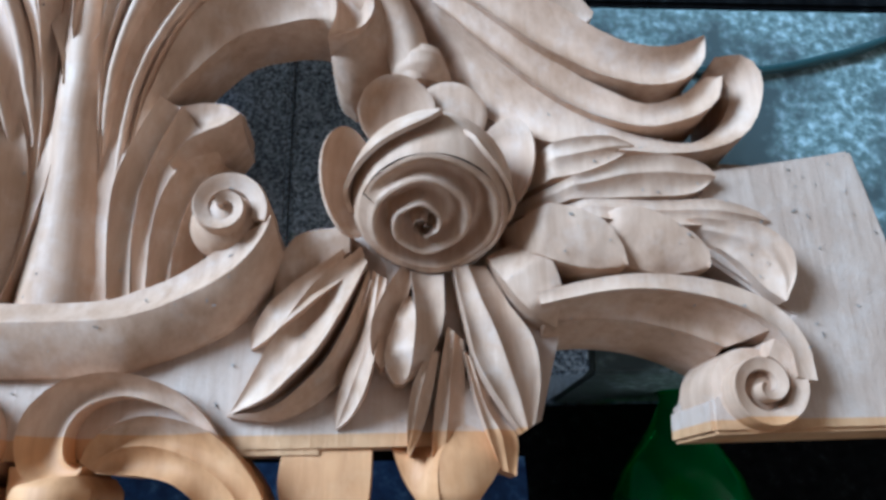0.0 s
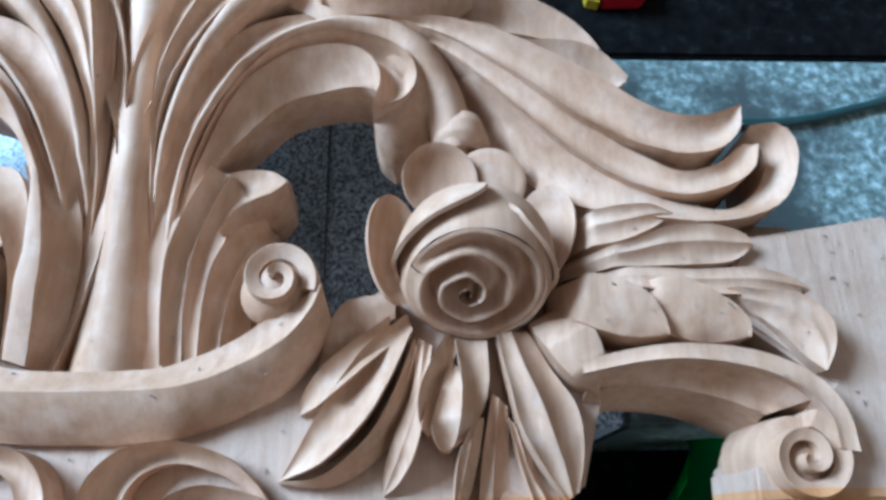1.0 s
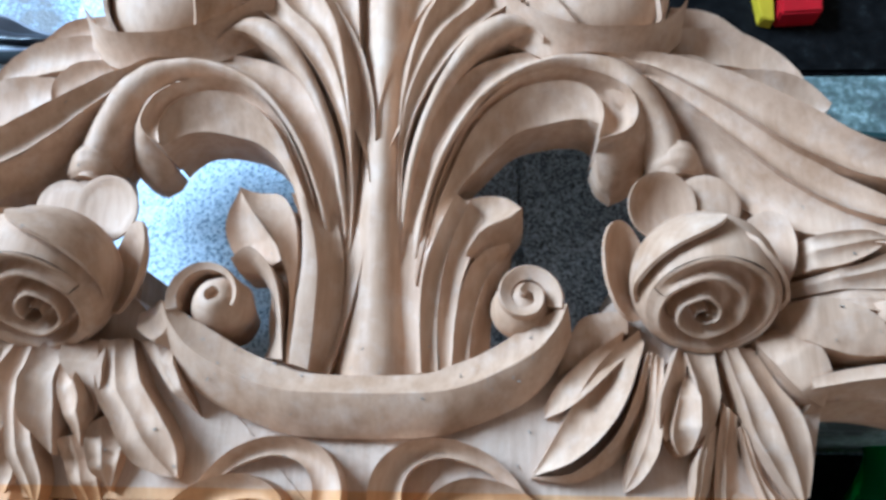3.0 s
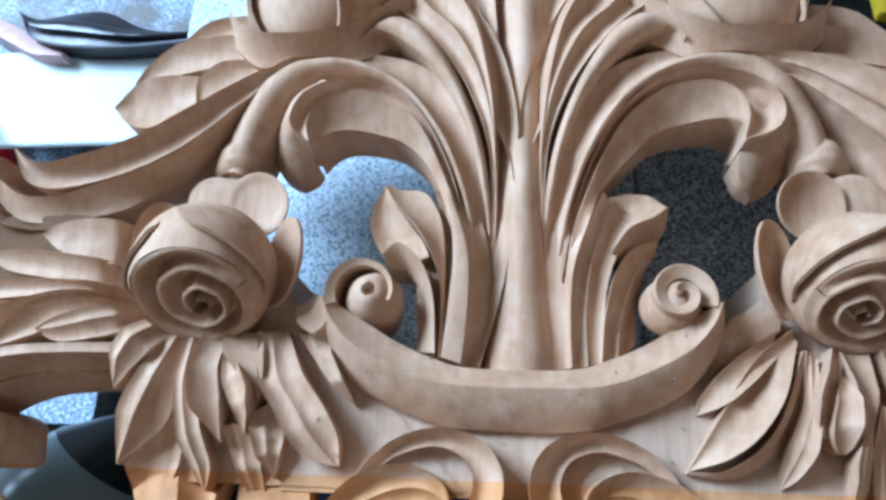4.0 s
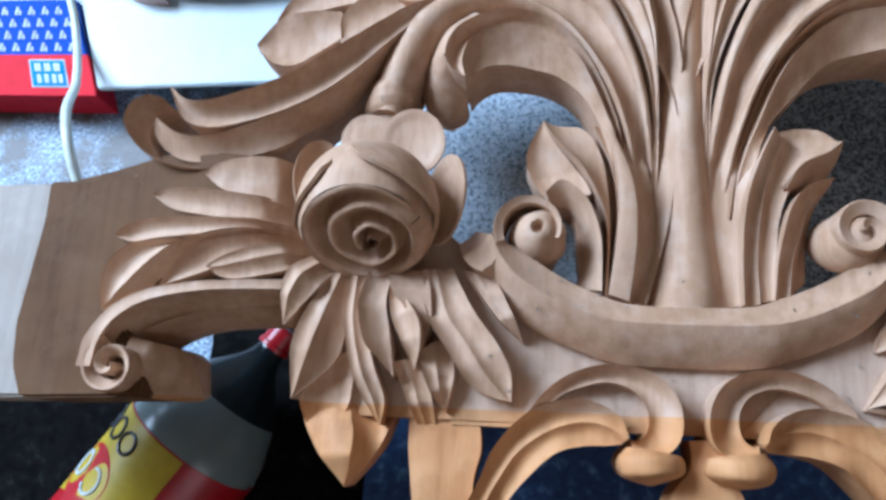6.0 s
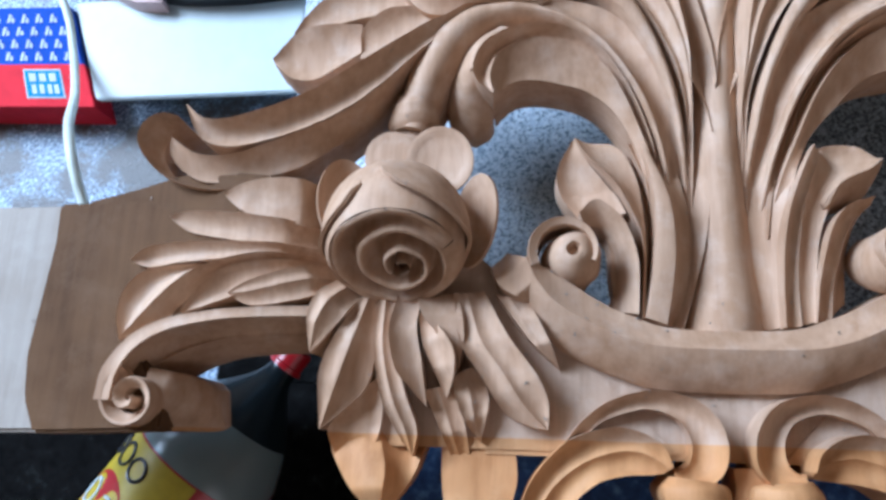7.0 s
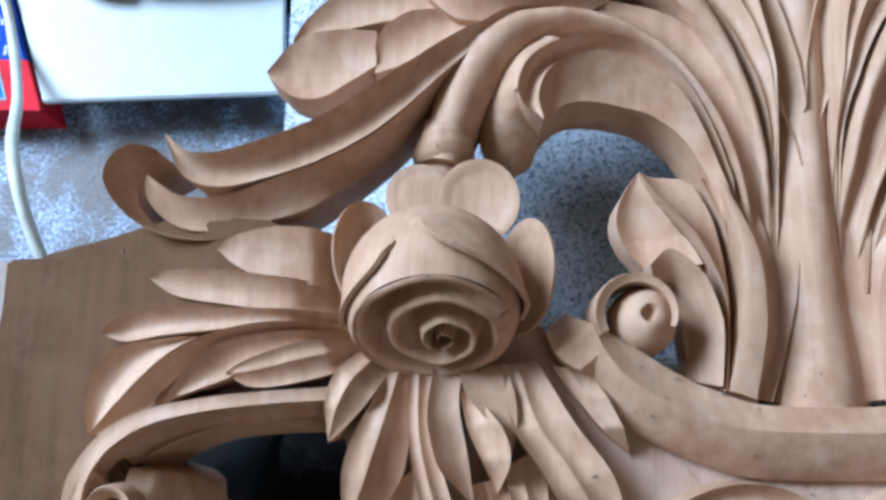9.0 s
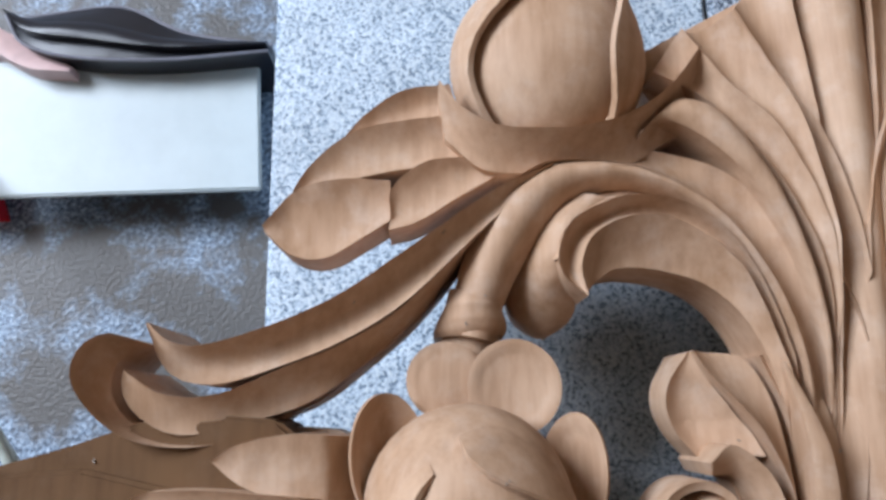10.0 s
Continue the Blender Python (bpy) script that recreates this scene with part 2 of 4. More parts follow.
def petal_mesh(centre, rx, ry, turn, tilt, tilt_dir, cup, thick=0.003, side=1, wavy=0.0, rim=0.0008):
    """A round cupped petal, as a shell with thickness and a rolled rim."""
    bm = bmesh.new()
    m = Matrix.Rotation(tilt_dir, 4, "Z") @ Matrix.Rotation(tilt, 4, "Y") @ Matrix.Rotation(-tilt_dir, 4, "Z")
    rings, n, k = [], 36, 9
    for lay in (0, 1):
        for i in range(k):
            f = i / (k - 1)
            f = f if lay == 0 else 1 - f
            ring = []
            for a in np.linspace(0, 2 * math.pi, n, endpoint=False):
                w = 1 + wavy * math.cos(2 * (a - turn) + 0.6)
                x, y = rx * f * w * math.cos(a), ry * f * w * math.sin(a)
                z = cup * (f**2.2) - thick * lay * (1 - 0.4 * f) + (rim if lay == 0 and 0.8 < f < 1 else 0)
                v = Vector((x * math.cos(turn) - y * math.sin(turn), x * math.sin(turn) + y * math.cos(turn), z))
                v = m @ v + Vector(centre)
                ring.append(bm.verts.new((warp(v.x, side), v.y, v.z)))
            rings.append(ring)
    for r, q in zip(rings, rings[1:]):
        for j in range(n):
            bm.faces.new((r[j], r[(j + 1) % n], q[(j + 1) % n], q[j]))
    return finish(bm, 50)


def wrap_mesh(m, r, a0, a1, swing, lift, t0, t1, side=1, thick=0.0028, squash=0.98):
    """A petal wrapped over a dome, with a lifted, waving free edge."""
    bm, rows = bmesh.new(), []
    for i in range(30):
        f = i / 29
        row = []
        for j in range(18):
            g = j / 17
            th = radians(t0 + (t1 - t0) * g)
            end = a1 + swing * (1 - 2 * g) + 0.14 * math.sin(g * 9)
            a = a0 + (end - a0) * f
            a = a if side > 0 else math.pi - a
            fade = min(1.0, 0.25 + 4 * g, 0.1 + 4 * (1 - g))
            q = r * 1.004 + (0.0012 + lift * f**4) * fade
            row.append(bm.verts.new(m @ Vector((q * math.sin(th) * math.cos(a), q * math.sin(th) * math.sin(a), squash * q * math.cos(th)))))
        rows.append(row)
    for p0, p1 in zip(rows, rows[1:]):
        for j in range(17):
            bm.faces.new((p0[j], p1[j], p1[j + 1], p0[j + 1]))
    bmesh.ops.recalc_face_normals(bm, faces=bm.faces)
    bmesh.ops.solidify(bm, geom=bm.faces[:], thickness=thick)
    return finish(bm, 50)


# ---- setting ----
BACK, SLAB_TOP, GROUND = 0.045, -0.05, -0.2


def slab_box(name, lo, hi, mat, label, category, kind="structure", bevel=0.003):
    size = [b - a for a, b in zip(lo, hi)]
    ob = part(name, box_mesh(size, bevel), mat)
    ob.matrix_basis = Matrix.Translation(((lo[0] + hi[0]) / 2, (lo[1] + hi[1]) / 2, lo[2]))
    return tagged(ob, label, category, kind=kind)


slab_box("floor", (-3, -3, GROUND - 0.1), (3, 3, GROUND), FLOOR, "worn grey speckled workshop floor with paint spots", "floor")
# the split near x=0 is added, hidden by the stem, for the brighter copy
slab_box("slab", (-0.315, 0.0, GROUND + 0.001), (-0.004, 1.2, SLAB_TOP), SLAB_LIT, "speckled stone slab under the carving, window light painted in as pale blue-grey", "stone slab")
slab_box("slab", (-0.001, -0.045, GROUND + 0.001), (0.0995, 1.2, SLAB_TOP), SLAB, "speckled stone slab under the carving, darker than its lit copy", "stone slab")
slab_box("slab", (0.1005, -0.045, GROUND + 0.001), (0.31, 0.26, SLAB_TOP), SLAB, "dark speckled stone slab butted against another", "stone slab")
slab_box("pavement", (0.3115, -0.045, GROUND + 0.001), (2.2, 0.26, SLAB_TOP - 0.002), PATCHY, "turquoise painted concrete with flaking patches", "concrete")
slab_box("black_sheet", (0.1015, 0.2615, GROUND + 0.001), (2.2, 1.2, SLAB_TOP - 0.001), DARK_SHEET, "black sheet beside the painted concrete", "rubber sheet")
# two added near-black sheets: the carving's shade on the floor as colour
slab_box("shade_sheet", (-0.42, -0.0465, GROUND), (-0.006, -0.002, GROUND + 0.004), DARK_SHEET, "near-black strip standing in for shade against the stone slab", "mat", bevel=0.001)
slab_box("shade_sheet", (-1.4, -1.8, GROUND), (1.4, -0.047, GROUND + 0.004), DARK_SHEET, "near-black sheet standing in for shade on the workshop floor", "mat", bevel=0.001)
# walls and ceiling are added out of view to bounce warm fill
for n, (lo, hi) in enumerate((((-3, 3, GROUND), (3, 3.1, 2.4)), ((-3, -3.1, GROUND), (3, -3, 2.4)), ((-3.1, -3.1, GROUND), (-3, 3.1, 2.4)), ((3, -3.1, GROUND), (3.1, 3.1, 2.4)))):
    slab_box("wall_" + ("north", "south", "west", "east")[n], lo, hi, WALL, "unseen beige wall, added to close the room and bounce warm light", "wall")
slab_box("ceiling", (-3.1, -3.1, 2.4), (3.1, 3.1, 2.5), WALL, "unseen beige ceiling, added to close the room and bounce warm light", "ceiling")

# ---- the carving ----
crest = empty("carved_crest", (0, 0, BACK), "unfinished carved light-brown wooden crest with roses and acanthus leaves", "wood carving")
for x, y in ((-0.2, 0.02), (0.2, 0.02), (0.0, 0.26)):
    ob = slab_box("timber_block", (x - 0.04, y - 0.03, SLAB_TOP), (x + 0.04, y + 0.03, BACK), WOOD_RAW, "rough sawn timber block propping the carving", "wood block", kind="")



def flute(name, A, B, za, zb, sag=-0.22, sides=(1, -1), mat=WOOD, parent=None, **kw):
    for s in sides:
        part(name, loft_mesh(A, B, za, zb, sag, s, **kw), mat, parent or crest)


# central stem
flute("stem", [(-0.027, -0.034), (-0.024, -0.015), (-0.018, 0.016), (-0.013, 0.052), (-0.012, 0.09), (-0.012, 0.13), (-0.012, 0.172), (-0.013, 0.215), (-0.015, 0.29), (-0.022, 0.373)], [(0.036, -0.033), (0.033, -0.014), (0.026, 0.017), (0.020, 0.053), (0.018, 0.09), (0.018, 0.13), (0.019, 0.172), (0.020, 0.215), (0.022, 0.29), (0.028, 0.373)], [0.05, 0.069, 0.076, 0.08, 0.082], [0.05, 0.069, 0.076, 0.08, 0.082], 0.46, (1,), n=60, m=17)
flute("fan_ground", [(0.023, -0.027), (0.014, 0.003), (0.007, 0.035), (0.004, 0.066), (0.002, 0.094)], [(0.035, -0.025), (0.033, 0.007), (0.036, 0.036), (0.043, 0.062), (0.054, 0.088)], [0.07, 0.076, 0.078], [0.07, 0.076, 0.08], -0.12)
flute("fan_ground", [(0.004, 0.066), (0.001, 0.106), (-0.000, 0.149), (-0.001, 0.194), (-0.001, 0.242), (-0.000, 0.299)], [(0.022, 0.051), (0.026, 0.094), (0.039, 0.140), (0.060, 0.179), (0.084, 0.204), (0.108, 0.240)], [0.05, 0.068, 0.076, 0.076], [0.05, 0.068, 0.076, 0.076], 0.0)

# fan of flutes from the stem
FA = [(0.016, 0.02), (0.0145, 0.055), (0.014, 0.087), (0.016, 0.127), (0.020, 0.161), (0.029, 0.202), (0.042, 0.229), (0.056, 0.258)]
FB = [(0.018, 0.02), (0.0165, 0.05), (0.016, 0.083), (0.016, 0.119), (0.025, 0.161), (0.042, 0.197), (0.063, 0.219), (0.083, 0.248)]
FC = [(0.020, 0.02), (0.0185, 0.045), (0.0175, 0.075), (0.020, 0.119), (0.036, 0.161), (0.059, 0.194), (0.078, 0.214), (0.098, 0.226)]
flute("leaf_flute", [(0.013, 0.02), (0.0125, 0.06), (0.012, 0.099), (0.012, 0.140), (0.013, 0.175), (0.016, 0.216), (0.020, 0.259), (0.023, 0.300)], FA, [0.066, 0.076, 0.09, 0.09], [0.066, 0.078, 0.098, 0.1, 0.1], -0.2, n=44)
flute("leaf_flute", FA, FB, [0.066, 0.078, 0.098, 0.1, 0.098], [0.066, 0.078, 0.098, 0.1, 0.098], -0.25, n=44)
flute("leaf_flute", FB, FC, [0.066, 0.078, 0.098, 0.1, 0.098], [0.066, 0.078, 0.094, 0.098, 0.095], -0.25, n=44)
FD = [(0.018, 0.043), (0.022, 0.081), (0.034, 0.129), (0.054, 0.166), (0.081, 0.192), (0.100, 0.199), (0.109, 0.190)]
flute("leaf_rib", [(0.015, 0.051), (0.018, 0.089), (0.028, 0.133), (0.047, 0.175), (0.068, 0.202), (0.089, 0.209), (0.109, 0.192)], FD, [0.064, 0.084, 0.094, 0.1, 0.1], [0.064, 0.084, 0.094, 0.1, 0.1], 0.3, n=44)
# arch: ridges rise out of the stem and roll over the opening
R5 = [(0.023, 0.032), (0.026, 0.057), (0.033, 0.087), (0.049, 0.125), (0.076, 0.158), (0.110, 0.176), (0.150, 0.179), (0.174, 0.167), (0.190, 0.142), (0.198, 0.118), (0.200, 0.100)]
R5B = [(0.027, 0.032), (0.030, 0.057), (0.037, 0.087), (0.054, 0.123), (0.080, 0.152), (0.109, 0.166), (0.138, 0.164), (0.153, 0.148), (0.167, 0.128), (0.175, 0.110), (0.177, 0.095)]
R6 = [(0.028, 0.028), (0.033, 0.057), (0.041, 0.091), (0.059, 0.129), (0.085, 0.155), (0.113, 0.165), (0.141, 0.162), (0.161, 0.150), (0.166, 0.134), (0.159, 0.121), (0.141, 0.115)]
R7 = [(0.031, 0.025), (0.035, 0.057), (0.045, 0.087), (0.064, 0.126), (0.090, 0.150), (0.114, 0.157), (0.134, 0.155), (0.144, 0.143), (0.145, 0.132), (0.143, 0.124), (0.141, 0.117)]
R8 = [(0.038, 0.018), (0.041, 0.051), (0.052, 0.085), (0.071, 0.109), (0.091, 0.129), (0.115, 0.136), (0.131, 0.137), (0.139, 0.135), (0.144, 0.131), (0.144, 0.127), (0.144, 0.123)]
flute("arch_rib", FD[:4] + [(0.077, 0.181), (0.107, 0.188), (0.129, 0.185), (0.143, 0.181)], R5[:8], [0.064, 0.084, 0.09, 0.086], [0.064, 0.086, 0.097, 0.1], -0.12, n=44)
flute("arch_rib", R5, R5B, [0.064, 0.086, 0.096, 0.097, 0.09, 0.078], [0.064, 0.086, 0.094, 0.093, 0.088, 0.076], 0.4, n=50)
R6L = R6[:5] + [(0.112, 0.161), (0.132, 0.156), (0.146, 0.146), (0.151, 0.131), (0.147, 0.121), (0.138, 0.114)]
R7L = R7[:4] + [(0.088, 0.147), (0.110, 0.152), (0.126, 0.148), (0.136, 0.140), (0.140, 0.128), (0.139, 0.121), (0.1375, 0.115)]
R8L = R8[:2] + [(0.050, 0.085), (0.062, 0.108), (0.078, 0.122), (0.095, 0.128), (0.112, 0.130), (0.124, 0.128), (0.132, 0.122), (0.136, 0.117)]
R5M = R5B[:6] + [(0.135, 0.164), (0.150, 0.157), (0.160, 0.143), (0.163, 0.132)]
for half, r6, r7, r8, valley in ((1, R6, R7, R8, R5B[:7] + [(0.152, 0.158), (0.160, 0.145)]), (-2, R6L, R7L, R8L, R5M)):
    flute("arch_rib", valley, r6[:9], [0.064, 0.084, 0.09, 0.084], [0.064, 0.086, 0.1, 0.1], -0.13, (half,), n=40, back=0.07)
    flute("arch_rib", r6, r7, [0.064, 0.086, 0.1, 0.103, 0.1], [0.064, 0.086, 0.098, 0.1, 0.098], -0.34, (half,), n=50, m=13, back=0.06)
    flute("arch_rib", r7, r8, [0.064, 0.086, 0.098, 0.1, 0.094], [0.062, 0.08, 0.083, 0.082, 0.09], -0.05, (half,), n=44)
# rolled ends of the arch, swelling bulbs outside the last ridge
flute("curl", [(0.141, 0.163), (0.155, 0.156), (0.164, 0.146), (0.166, 0.135), (0.160, 0.123), (0.150, 0.117), (0.142, 0.115), (0.143, 0.108), (0.146, 0.100), (0.153, 0.094)], [(0.160, 0.172), (0.172, 0.160), (0.180, 0.145), (0.183, 0.130), (0.181, 0.117), (0.175, 0.107), (0.168, 0.100), (0.161, 0.096), (0.156, 0.094), (0.154, 0.093)], [0.09, 0.097, 0.1, 0.1, 0.098, 0.095, 0.09, 0.08, 0.066, 0.056], [0.086, 0.082, 0.078, 0.074, 0.07, 0.065, 0.06, 0.056, 0.054], 0.3, (1,), n=50, m=15)
flute("curl", [(0.122, 0.161), (0.136, 0.155), (0.147, 0.145), (0.151, 0.131), (0.147, 0.121), (0.139, 0.114), (0.139, 0.110), (0.142, 0.105), (0.149, 0.101)], [(0.140, 0.166), (0.155, 0.156), (0.164, 0.143), (0.169, 0.130), (0.170, 0.119), (0.167, 0.110), (0.161, 0.104), (0.155, 0.101), (0.150, 0.100)], [0.09, 0.097, 0.1, 0.1, 0.098, 0.09, 0.078, 0.064, 0.055], [0.086, 0.082, 0.078, 0.074, 0.07, 0.065, 0.06, 0.056, 0.054], 0.32, (-2,), n=50, m=15)

# long acanthus leaf over the rose
E1 = [(0.151, 0.177), (0.181, 0.175), (0.211, 0.164), (0.240, 0.148), (0.268, 0.129), (0.289, 0.112), (0.308, 0.103), (0.327, 0.102), (0.344, 0.108)]
E2 = [(0.151, 0.176), (0.177, 0.169), (0.203, 0.152), (0.226, 0.134), (0.250, 0.113), (0.269, 0.100), (0.290, 0.088), (0.311, 0.081), (0.331, 0.083), (0.343, 0.094), (0.345, 0.108)]
E3 = [(0.154, 0.174), (0.177, 0.164), (0.200, 0.143), (0.222, 0.119), (0.243, 0.097), (0.263, 0.079), (0.287, 0.065), (0.311, 0.058), (0.334, 0.062), (0.348, 0.071), (0.352, 0.085)]
E4 = [(0.161, 0.169), (0.184, 0.155), (0.201, 0.130), (0.214, 0.102), (0.232, 0.079), (0.249, 0.063), (0.270, 0.052), (0.297, 0.046), (0.321, 0.042), (0.343, 0.044), (0.361, 0.052), (0.371, 0.069), (0.374, 0.087), (0.366, 0.098), (0.350, 0.097)]
E3I = [(0.200, 0.143), (0.222, 0.119), (0.243, 0.097), (0.263, 0.079), (0.287, 0.065), (0.311, 0.056), (0.335, 0.052), (0.351, 0.061), (0.360, 0.076), (0.360, 0.089), (0.350, 0.096)]
flute("acanthus_lobe", E1, E2, [0.1, 0.108, 0.112, 0.116], [0.096, 0.102, 0.106, 0.115], -0.2, (1,), n=40)
flute("acanthus_lobe", [(0.151, 0.176), (0.177, 0.169), (0.203, 0.152), (0.226, 0.134), (0.250, 0.113), (0.269, 0.100), (0.289, 0.086), (0.310, 0.073), (0.330, 0.076), (0.344, 0.086), (0.351, 0.086)], E3, [0.096, 0.098, 0.098, 0.11], [0.09, 0.096, 0.102, 0.113], -0.2, (1,), n=40)
flute("acanthus_lobe", E3I, E4, [0.092, 0.095, 0.098, 0.1], [0.05, 0.054, 0.07, 0.096, 0.106, 0.112, 0.112], -0.1, (1,), n=46)
# the other half's leaf is slimmer and leaves a gap over its rose
flute("acanthus_lobe", [(0.151, 0.177), (0.180, 0.163), (0.214, 0.139), (0.247, 0.116), (0.274, 0.103), (0.302, 0.094), (0.318, 0.094), (0.329, 0.103)], [(0.151, 0.176), (0.185, 0.146), (0.220, 0.113), (0.247, 0.096), (0.274, 0.085), (0.301, 0.077), (0.320, 0.082), (0.3295, 0.102)], [0.1, 0.106, 0.109, 0.112], [0.096, 0.098, 0.1, 0.111], -0.2, (-2,), n=40)
flute("acanthus_lobe", [(0.151, 0.176), (0.185, 0.146), (0.220, 0.112), (0.247, 0.095), (0.274, 0.084), (0.301, 0.073), (0.323, 0.073), (0.339, 0.083)], [(0.154, 0.174), (0.188, 0.142), (0.213, 0.110), (0.240, 0.086), (0.263, 0.070), (0.286, 0.062), (0.314, 0.056), (0.330, 0.061), (0.340, 0.073), (0.3395, 0.084)], [0.095, 0.097, 0.099, 0.106], [0.078, 0.074, 0.088, 0.106], -0.08, (-2,), n=44)
flute("acanthus_lobe", [(0.190, 0.138), (0.213, 0.110), (0.240, 0.086), (0.263, 0.069), (0.286, 0.061), (0.314, 0.054), (0.333, 0.057), (0.346, 0.067), (0.350, 0.080), (0.345, 0.090), (0.336, 0.0955)], [(0.180, 0.150), (0.198, 0.130), (0.213, 0.116), (0.231, 0.098), (0.250, 0.082), (0.268, 0.069), (0.288, 0.056), (0.312, 0.051), (0.334, 0.054), (0.350, 0.064), (0.361, 0.080), (0.358, 0.093), (0.347, 0.099), (0.335, 0.096)], [0.077, 0.073, 0.086, 0.096], [0.05, 0.05, 0.052, 0.066, 0.094, 0.104, 0.108, 0.11], -0.12, (-2,), n=50)

# leaf cluster beyond the acanthus
for A, B, z in (
    ([(0.299, 0.155), (0.280, 0.171), (0.253, 0.176), (0.228, 0.175)], [(0.298, 0.152), (0.282, 0.140), (0.263, 0.138), (0.242, 0.148), (0.228, 0.156)], 0.082),
    ([(0.281, 0.171), (0.270, 0.184), (0.248, 0.198), (0.220, 0.204), (0.197, 0.206)], [(0.280, 0.169), (0.253, 0.175), (0.225, 0.180), (0.183, 0.185)], 0.088),
    ([(0.254, 0.199), (0.242, 0.210), (0.220, 0.222), (0.198, 0.225)], [(0.253, 0.197), (0.225, 0.205), (0.200, 0.210), (0.189, 0.200)], 0.084),
    ([(0.228, 0.158), (0.227, 0.171), (0.209, 0.183), (0.183, 0.185)], [(0.229, 0.151), (0.214, 0.155), (0.195, 0.166), (0.175, 0.177)], 0.088),
):
    flute("leaflet", A, B, [z - 0.008, z, z], [z - 0.01, z - 0.006, z - 0.004], -0.1)

# rose leaves, sideways
LEAVES = (
    ([(0.245, 0.047), (0.270, 0.052), (0.292, 0.053), (0.304, 0.049)], [(0.243, 0.030), (0.271, 0.033), (0.290, 0.040), (0.304, 0.049)], 0.104, 0.1),
    ([(0.243, 0.026), (0.274, 0.029), (0.296, 0.037), (0.318, 0.038), (0.335, 0.034), (0.342, 0.028)], [(0.242, 0.018), (0.272, 0.018), (0.302, 0.018), (0.330, 0.020), (0.342, 0.028)], 0.112, 0.104),
    ([(0.242, 0.016), (0.278, 0.017), (0.308, 0.015), (0.338, 0.016), (0.359, 0.012), (0.370, 0.005)], [(0.242, 0.009), (0.277, 0.005), (0.306, 0.001), (0.336, 0.000), (0.355, 0.001), (0.370, 0.005)], 0.106, 0.11),
    ([(0.234, 0.010), (0.257, 0.011), (0.277, 0.003), (0.287, -0.009), (0.290, -0.020)], [(0.236, -0.002), (0.251, -0.013), (0.268, -0.019), (0.282, -0.020), (0.290, -0.020)], 0.113, 0.103),
    ([(0.268, 0.008), (0.298, 0.008), (0.317, -0.002), (0.329, -0.013), (0.330, -0.022)], [(0.275, -0.008), (0.289, -0.017), (0.303, -0.022), (0.317, -0.023), (0.330, -0.022)], 0.115, 0.103),
    ([(0.301, 0.008), (0.333, 0.002), (0.356, -0.001), (0.369, -0.012), (0.371, -0.026), (0.365, -0.039)], [(0.323, -0.004), (0.337, -0.009), (0.347, -0.018), (0.355, -0.028), (0.360, -0.034), (0.365, -0.039)], 0.115, 0.106),
)
for k, (A, B, za, zb) in enumerate(LEAVES):
    bulge = (-0.1, -0.07, -0.08, 0.1, 0.1, -0.05)[k]
    flute("side_leaf", A, B, [0.076, za - 0.002, za, za, za - 0.004], [0.074, zb - 0.002, zb, zb, za - 0.006], bulge, (1,), rib=(0.16, 0.16, 0.18, 0.0, 0.0, 0.14)[k], m=17)

# the other rose's side leaves: long blades and a sickle-shaped one
for A, B, za, zb, bulge, rib in (
    ([(0.236, 0.054), (0.268, 0.056), (0.290, 0.052), (0.301, 0.046)], [(0.236, 0.027), (0.262, 0.028), (0.281, 0.032), (0.293, 0.038), (0.301, 0.045)], 0.107, 0.103, -0.05, 0.0),
    ([(0.236, 0.027), (0.269, 0.031), (0.300, 0.034), (0.324, 0.034), (0.334, 0.031)], [(0.236, 0.016), (0.268, 0.015), (0.298, 0.018), (0.321, 0.022), (0.3335, 0.030)], 0.107, 0.102, -0.14, 0.0),
    ([(0.234, 0.015), (0.268, 0.015), (0.305, 0.015), (0.335, 0.013), (0.348, 0.009), (0.354, 0.003)], [(0.234, 0.008), (0.264, 0.008), (0.297, 0.005), (0.324, 0.002), (0.342, -0.001), (0.353, 0.002)], 0.109, 0.106, -0.2, 0.0),
    ([(0.290, 0.005), (0.325, 0.000), (0.344, -0.004), (0.355, -0.015), (0.358, -0.030), (0.355, -0.045)], [(0.277, 0.008), (0.306, 0.000), (0.322, -0.010), (0.336, -0.024), (0.347, -0.037), (0.3545, -0.0455)], 0.108, 0.110, -0.2, 0.0),
    ([(0.234, 0.010), (0.277, 0.008), (0.306, 0.000), (0.322, -0.010), (0.336, -0.024), (0.353, -0.044)], [(0.232, 0.003), (0.267, 0.003), (0.293, -0.002), (0.307, -0.011), (0.322, -0.027), (0.350, -0.045)], 0.111, 0.099, -0.12, 0.0),
    ([(0.232, 0.005), (0.267, 0.004), (0.293, -0.001), (0.305, -0.009), (0.314, -0.019), (0.319, -0.028)], [(0.231, 0.001), (0.258, -0.004), (0.279, -0.011), (0.291, -0.018), (0.304, -0.023), (0.319, -0.0285)], 0.109, 0.104, -0.15, 0.0),
    ([(0.230, 0.002), (0.253, 0.000), (0.273, -0.006), (0.287, -0.012), (0.292, -0.016)], [(0.226, -0.008), (0.244, -0.016), (0.265, -0.021), (0.281, -0.022), (0.292, -0.0165)], 0.107, 0.101, -0.06, 0.16),
):
    flute("side_leaf", A, B, [0.082, za - 0.002, za, za, za - 0.002], [0.078, zb - 0.003, zb, zb, za - 0.004], bulge, (-2,), rib=rib, m=17)

